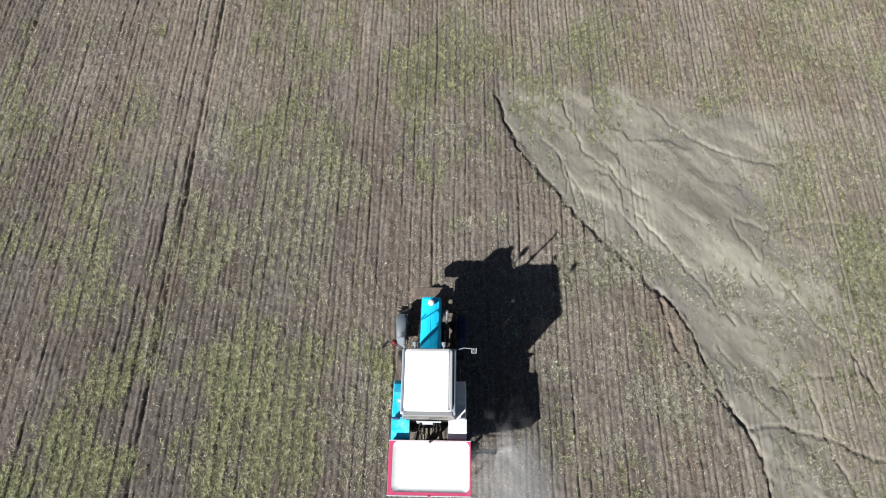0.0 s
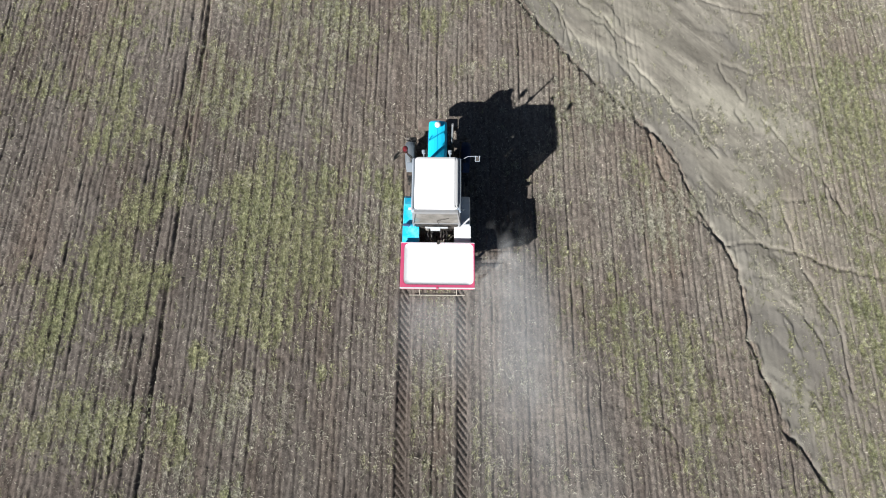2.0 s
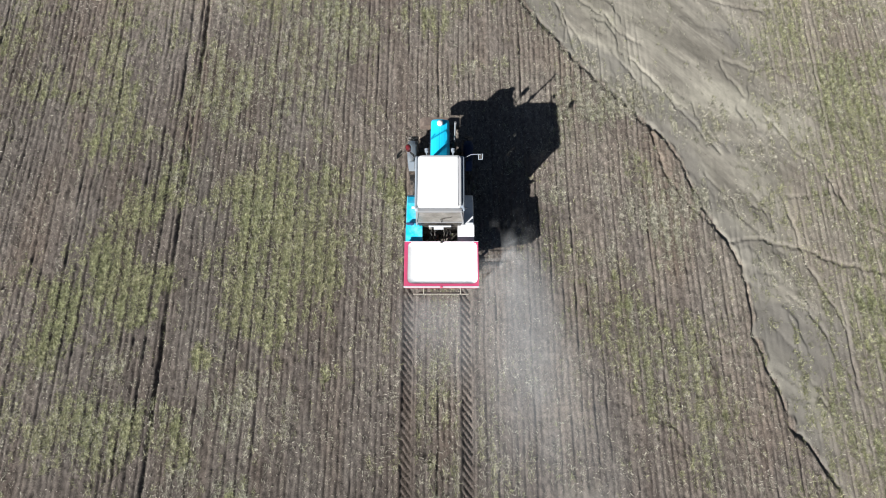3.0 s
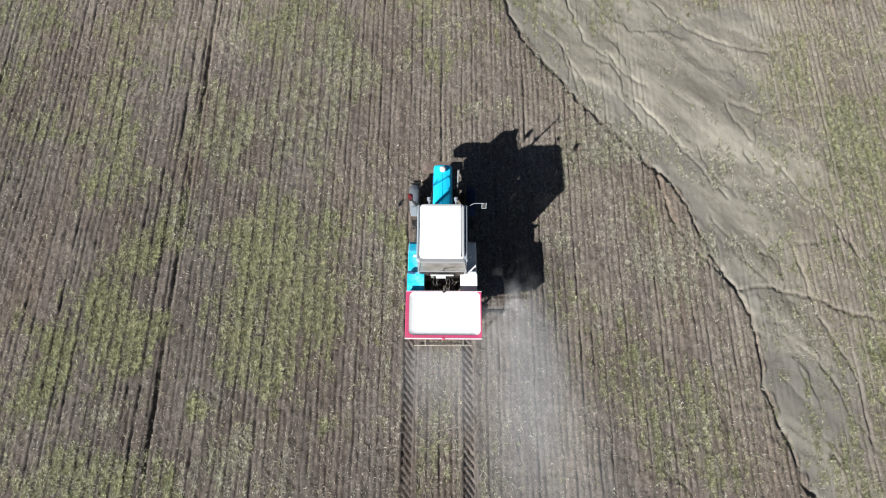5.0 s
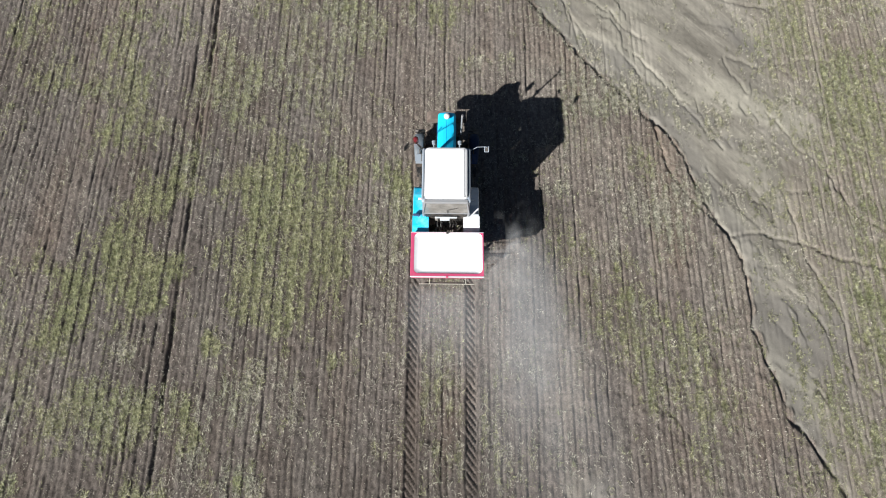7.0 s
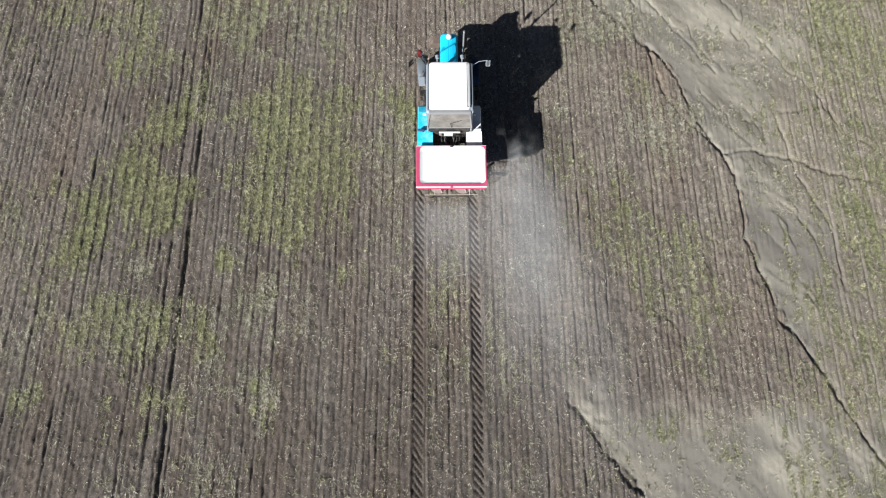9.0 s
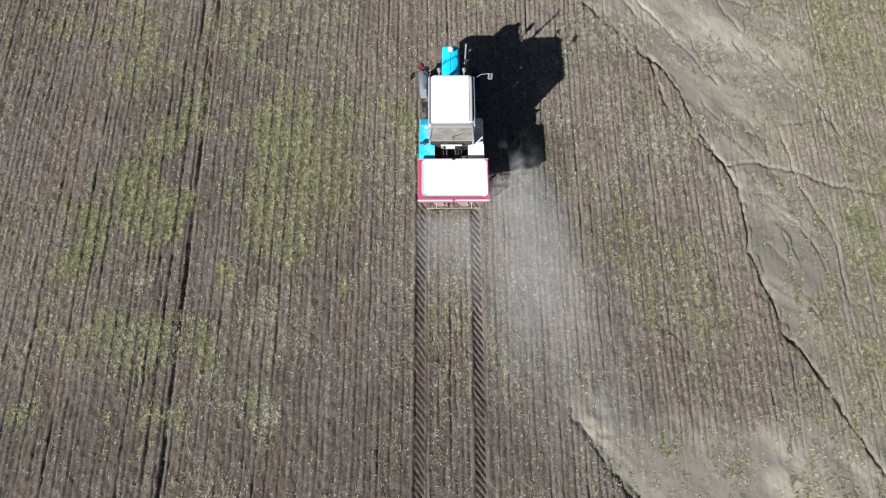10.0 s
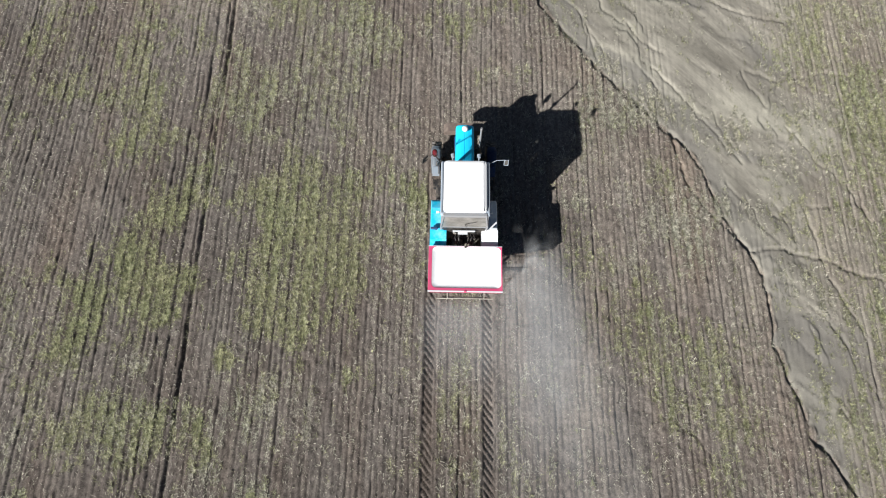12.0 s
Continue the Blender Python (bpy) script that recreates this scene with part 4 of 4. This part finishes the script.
        rod((s * 0.25, -0.7, 0.55), (s * 0.40, -1.5, 0.55), 0.035, bm)
        rod((s * 0.12, -0.72, 1.35), (s * 0.12, -0.98, 1.28), 0.04, bm)
    rod((0, -0.72, 1.15), (0, -1.35, 1.25), 0.03, bm)
    rod((-0.3, -0.8, 1.26), (0.3, -0.8, 1.26), 0.05, bm, 14)
    part("rear_linkage", bm, BLACK, t)
    for x in (-0.2, -0.12, 0.1, 0.17, 0.24):
        part("hydraulic_hose", pipe([(x, -0.72, 1.45), (x * 1.2, -0.9, 1.55), (x * 0.8, -1.1, 1.40), (x, -1.25, 1.3)], 0.014, None, 6), BLACK, t)
    # left: small pale lamp; right: white block added for a highlight on the mudguard
    for s in (-1, 1):
        bm = box(min(s * 0.66, s * 0.75), max(s * 0.66, s * 0.75), -0.32, -0.26, 1.80, 1.86, 0.015)
        rod((s * 0.60, -0.29, 1.80), (s * 0.68, -0.29, 1.82), 0.012, bm)
        part("side_marker_glint", bm, BRIGHTENED_PALE, t)
    bm = box(-0.16, 0.10, -0.80, -0.76, 1.50, 1.62, 0.01)
    box(-0.3, 0.3, -0.765, -0.73, 1.60, 1.66, 0.01, bm)
    part("plate_bracket", bm, FADED, t, "white blank plate on a bracket")
    bm = rod((-0.25, -0.78, 1.52), (-0.25, -0.72, 1.52), 0.045, sides=12)
    part("work_lamp", bm, STEEL, t)
    return t


build_tractor()

# ---- fertiliser spreader on the tractor's rear linkage ----


def rounded(hx, hy, c, cx, cy, z, bm, steps=5):
    """A ring of vertices: a rectangle with rounded corners."""
    ring = []
    for sx, sy, a0 in ((1, 1, 0), (-1, 1, 90), (-1, -1, 180), (1, -1, 270)):
        for k in range(steps):
            a = radians(a0 + 90 * k / (steps - 1))
            ring.append(bm.verts.new((cx + sx * (hx - c) + c * math.cos(a), cy + sy * (hy - c) + c * math.sin(a), z)))
    return ring


def skin(rings, bm, close=False):
    n = len(rings[0])
    for p, q in zip(rings, rings[1:]):
        for i in range(n):
            bm.faces.new((p[i], p[(i + 1) % n], q[(i + 1) % n], q[i]))
    if close:
        bm.faces.new(rings[-1])


def build_spreader():
    s = empty("fertiliser_spreader", pose(0.09, -1.795, -0.06), "red mounted spreader heaped with white fertiliser, hitched behind the tractor", "spreader")
    bm = bmesh.new()
    outer = [rounded(0.965, 0.612, 0.03, 0, 0, 1.73, bm), rounded(0.955, 0.60, 0.03, 0, 0, 1.52, bm), rounded(0.42, 0.22, 0.03, 0, 0.2, 0.85, bm)]
    skin(outer, bm, True)
    inner = [rounded(0.965, 0.612, 0.03, 0, 0, 1.7301, bm), rounded(0.955, 0.602, 0.04, 0, 0, 1.735, bm), rounded(0.905, 0.56, 0.12, 0.028, 0.03, 1.728, bm),
             rounded(0.895, 0.55, 0.12, 0.028, 0.03, 1.52, bm)]
    skin(inner, bm)
    hopper = part("hopper", bm, RED, s, "glossy red hopper with a broad rim")
    for p in ((-0.972, 0.972, -0.622, -0.600, 1.655, 1.738), (-0.972, 0.972, 0.598, 0.618, 1.700, 1.738)):
        part("rim_rail", box(*p, 0.006), FADED, hopper, "pale worn edge rail")
    # heap of granules with a gently uneven top
    bm = bmesh.new()
    rings = []
    for f, z in ((1.0, 1.728), (0.96, 1.712), (0.91, 1.698), (0.84, 1.688), (0.75, 1.684), (0.5, 1.69), (0.25, 1.694), (0.06, 1.695)):
        rings.append(rounded(0.902 * f, 0.557 * f, 0.12 * f, 0.028, 0.03, z, bm, 8))
    skin(rings, bm, True)
    for v in bm.verts:
        v.co.z += 0.012 * noise.noise(v.co * 6) + 0.006 * noise.noise(v.co * 21)
    part("load", bm, LOAD, s, "heaped bright white fertiliser", smooth=True)
    bm = box(-0.03, 0.03, 0.555, 0.60, 1.735, 1.80, 0.008)
    part("lid_hook", bm, BLACK, hopper)
    part("rear_latch", box(-0.03, 0.03, -0.635, -0.60, 1.66, 1.75, 0.008), RED, hopper)
    # frame, spinners, guard
    bm = bmesh.new()
    for x in (-0.45, 0.45):
        box(x - 0.07, x + 0.07, 0.28, 0.42, 0.30, 1.45, 0.01, bm)
        box(x - 0.07, x + 0.07, -0.20, 0.40, 0.34, 0.48, 0.01, bm)
    box(-0.45, 0.45, 0.31, 0.39, 0.95, 1.03, 0.01, bm)
    part("frame", bm, BLACK, s)
    for x in (-0.35, 0.35):
        bm = rod((x, -0.1, 0.60), (x, -0.1, 0.62), 0.26, sides=24)
        for k in range(4):
            a = k * math.pi / 2 + 0.4
            rod((x, -0.1, 0.64), (x + 0.25 * math.cos(a), -0.1 + 0.25 * math.sin(a), 0.64), 0.02, bm, 6)
        rod((x, -0.1, 0.45), (x, -0.1, 0.88), 0.04, bm)
        part("spinner_disc", bm, STEEL, s)
    bm = pipe([(-0.74, -0.74, 1.45), (0.72, -0.74, 1.45)], 0.009)
    for x in (-0.46, 0.50):
        pipe([(x, -0.74, 1.45), (x, -0.60, 1.50), (x * 0.9, -0.45, 1.25)], 0.009, bm)
    part("guard_rail", bm, CREAM, s, "thin cream guard rail")
    bm = box(-0.64, -0.52, -0.64, -0.605, 0.95, 1.07, 0.01)
    box(0.52, 0.64, -0.64, -0.605, 0.95, 1.07, 0.01, bm)
    box(-0.6, 0.6, -0.61, -0.58, 0.97, 1.03, 0.006, bm)
    part("light_bar", bm, BLACK, s)
    return s


build_spreader()

# ---- dust hanging behind the spreader ----


def veil(x, y, z, d):
    """Vertices, faces and densities of one thin sheet of dust, without its empty parts."""
    ids = np.arange(x.size).reshape(x.shape)
    quads = np.stack([ids[:-1, :-1], ids[:-1, 1:], ids[1:, 1:], ids[1:, :-1]], -1).reshape(-1, 4)
    return np.stack([x, y, z], -1).reshape(-1, 3), quads[d.ravel()[quads].max(1) > 0.0005], d.ravel()


def build_dust():
    """Thin drifting veils of dust over the ground, denser near the machine, and smoke curling up beside the rear wheel."""
    sheets = []
    for layer in range(2):
        u, v = np.meshgrid(np.linspace(0, 1, 60), np.linspace(0, 1, 80))
        x = -1.5 + 7.4 * u + 0.07 * layer
        y = 1.3 - v * 12.3
        z = 0.20 + 0.16 * layer + 0.05 * fbm(x * 0.8, y * 0.6, 200 + layer) + 0.20 * v
        side = (x - 1.68 - 1.5 * v) / (2.4 + 4.6 * v)
        across = np.clip(1 - np.abs(side + 0.08 * lattice(y * 0.5, y * 0 + layer, 210)) * 2.1, 0, 1)
        d = smooth(across, 0.0, 0.95) * smooth(-y, 0.3, 2.2) * (1 - 0.92 * smooth(-y, 2.6, 9.5)) * (1 - smooth(v, 0.85, 1.0)) * 0.23
        haze = 0.14 * smooth(x, -1.3, -0.5) * (1 - smooth(x, 0.6, 1.6)) * smooth(-y, 2.2, 2.6) * (1 - smooth(-y, 2.9, 5.4))
        sheets.append(veil(x, y, z, np.maximum(d, haze)))
    u, v = np.meshgrid(np.linspace(0, 1, 70), np.linspace(0, 1, 80))
    x, y = 0.9 + 2.6 * u, -3.2 + 3.6 * v
    z = 1.12 + 0.16 * fbm(x * 1.2, y * 1.2, 230)
    ax, ay = x * 0.8 + y * 0.6, y * 0.8 - x * 0.6
    curl = 0.35 * fbm(x * 1.1, y * 1.1, 236)
    wisp = smooth(fbm(ax * 0.9 + curl, ay * 1.9 + curl, 240, 4) + 0.25 * fbm(x * 2.6, y * 2.6, 247, 3), -0.9, 0.9)
    r = np.hypot((x - 1.85) / 1.05, (y + 1.35) / 1.55)
    sheets.append(veil(x, y, z, 0.38 * wisp * (1 - smooth(r, 0.05, 1.0))))
    verts, faces, dens, base = [], [], [], 0
    for p, q, d in sheets:
        verts.append(p), faces.append(q + base), dens.append(d)
        base += len(p)
    ob = mesh_from("dust_cloud", np.concatenate(verts), np.concatenate(faces), DUST)
    ob.data.attributes.new("veil", "FLOAT", "POINT").data.foreach_set("value", np.concatenate(dens).astype(np.float32))
    ob.data.shade_smooth()
    tagged(ob, "thin pale dust drifting low over the field", "dust", kind="stuff")


build_dust()
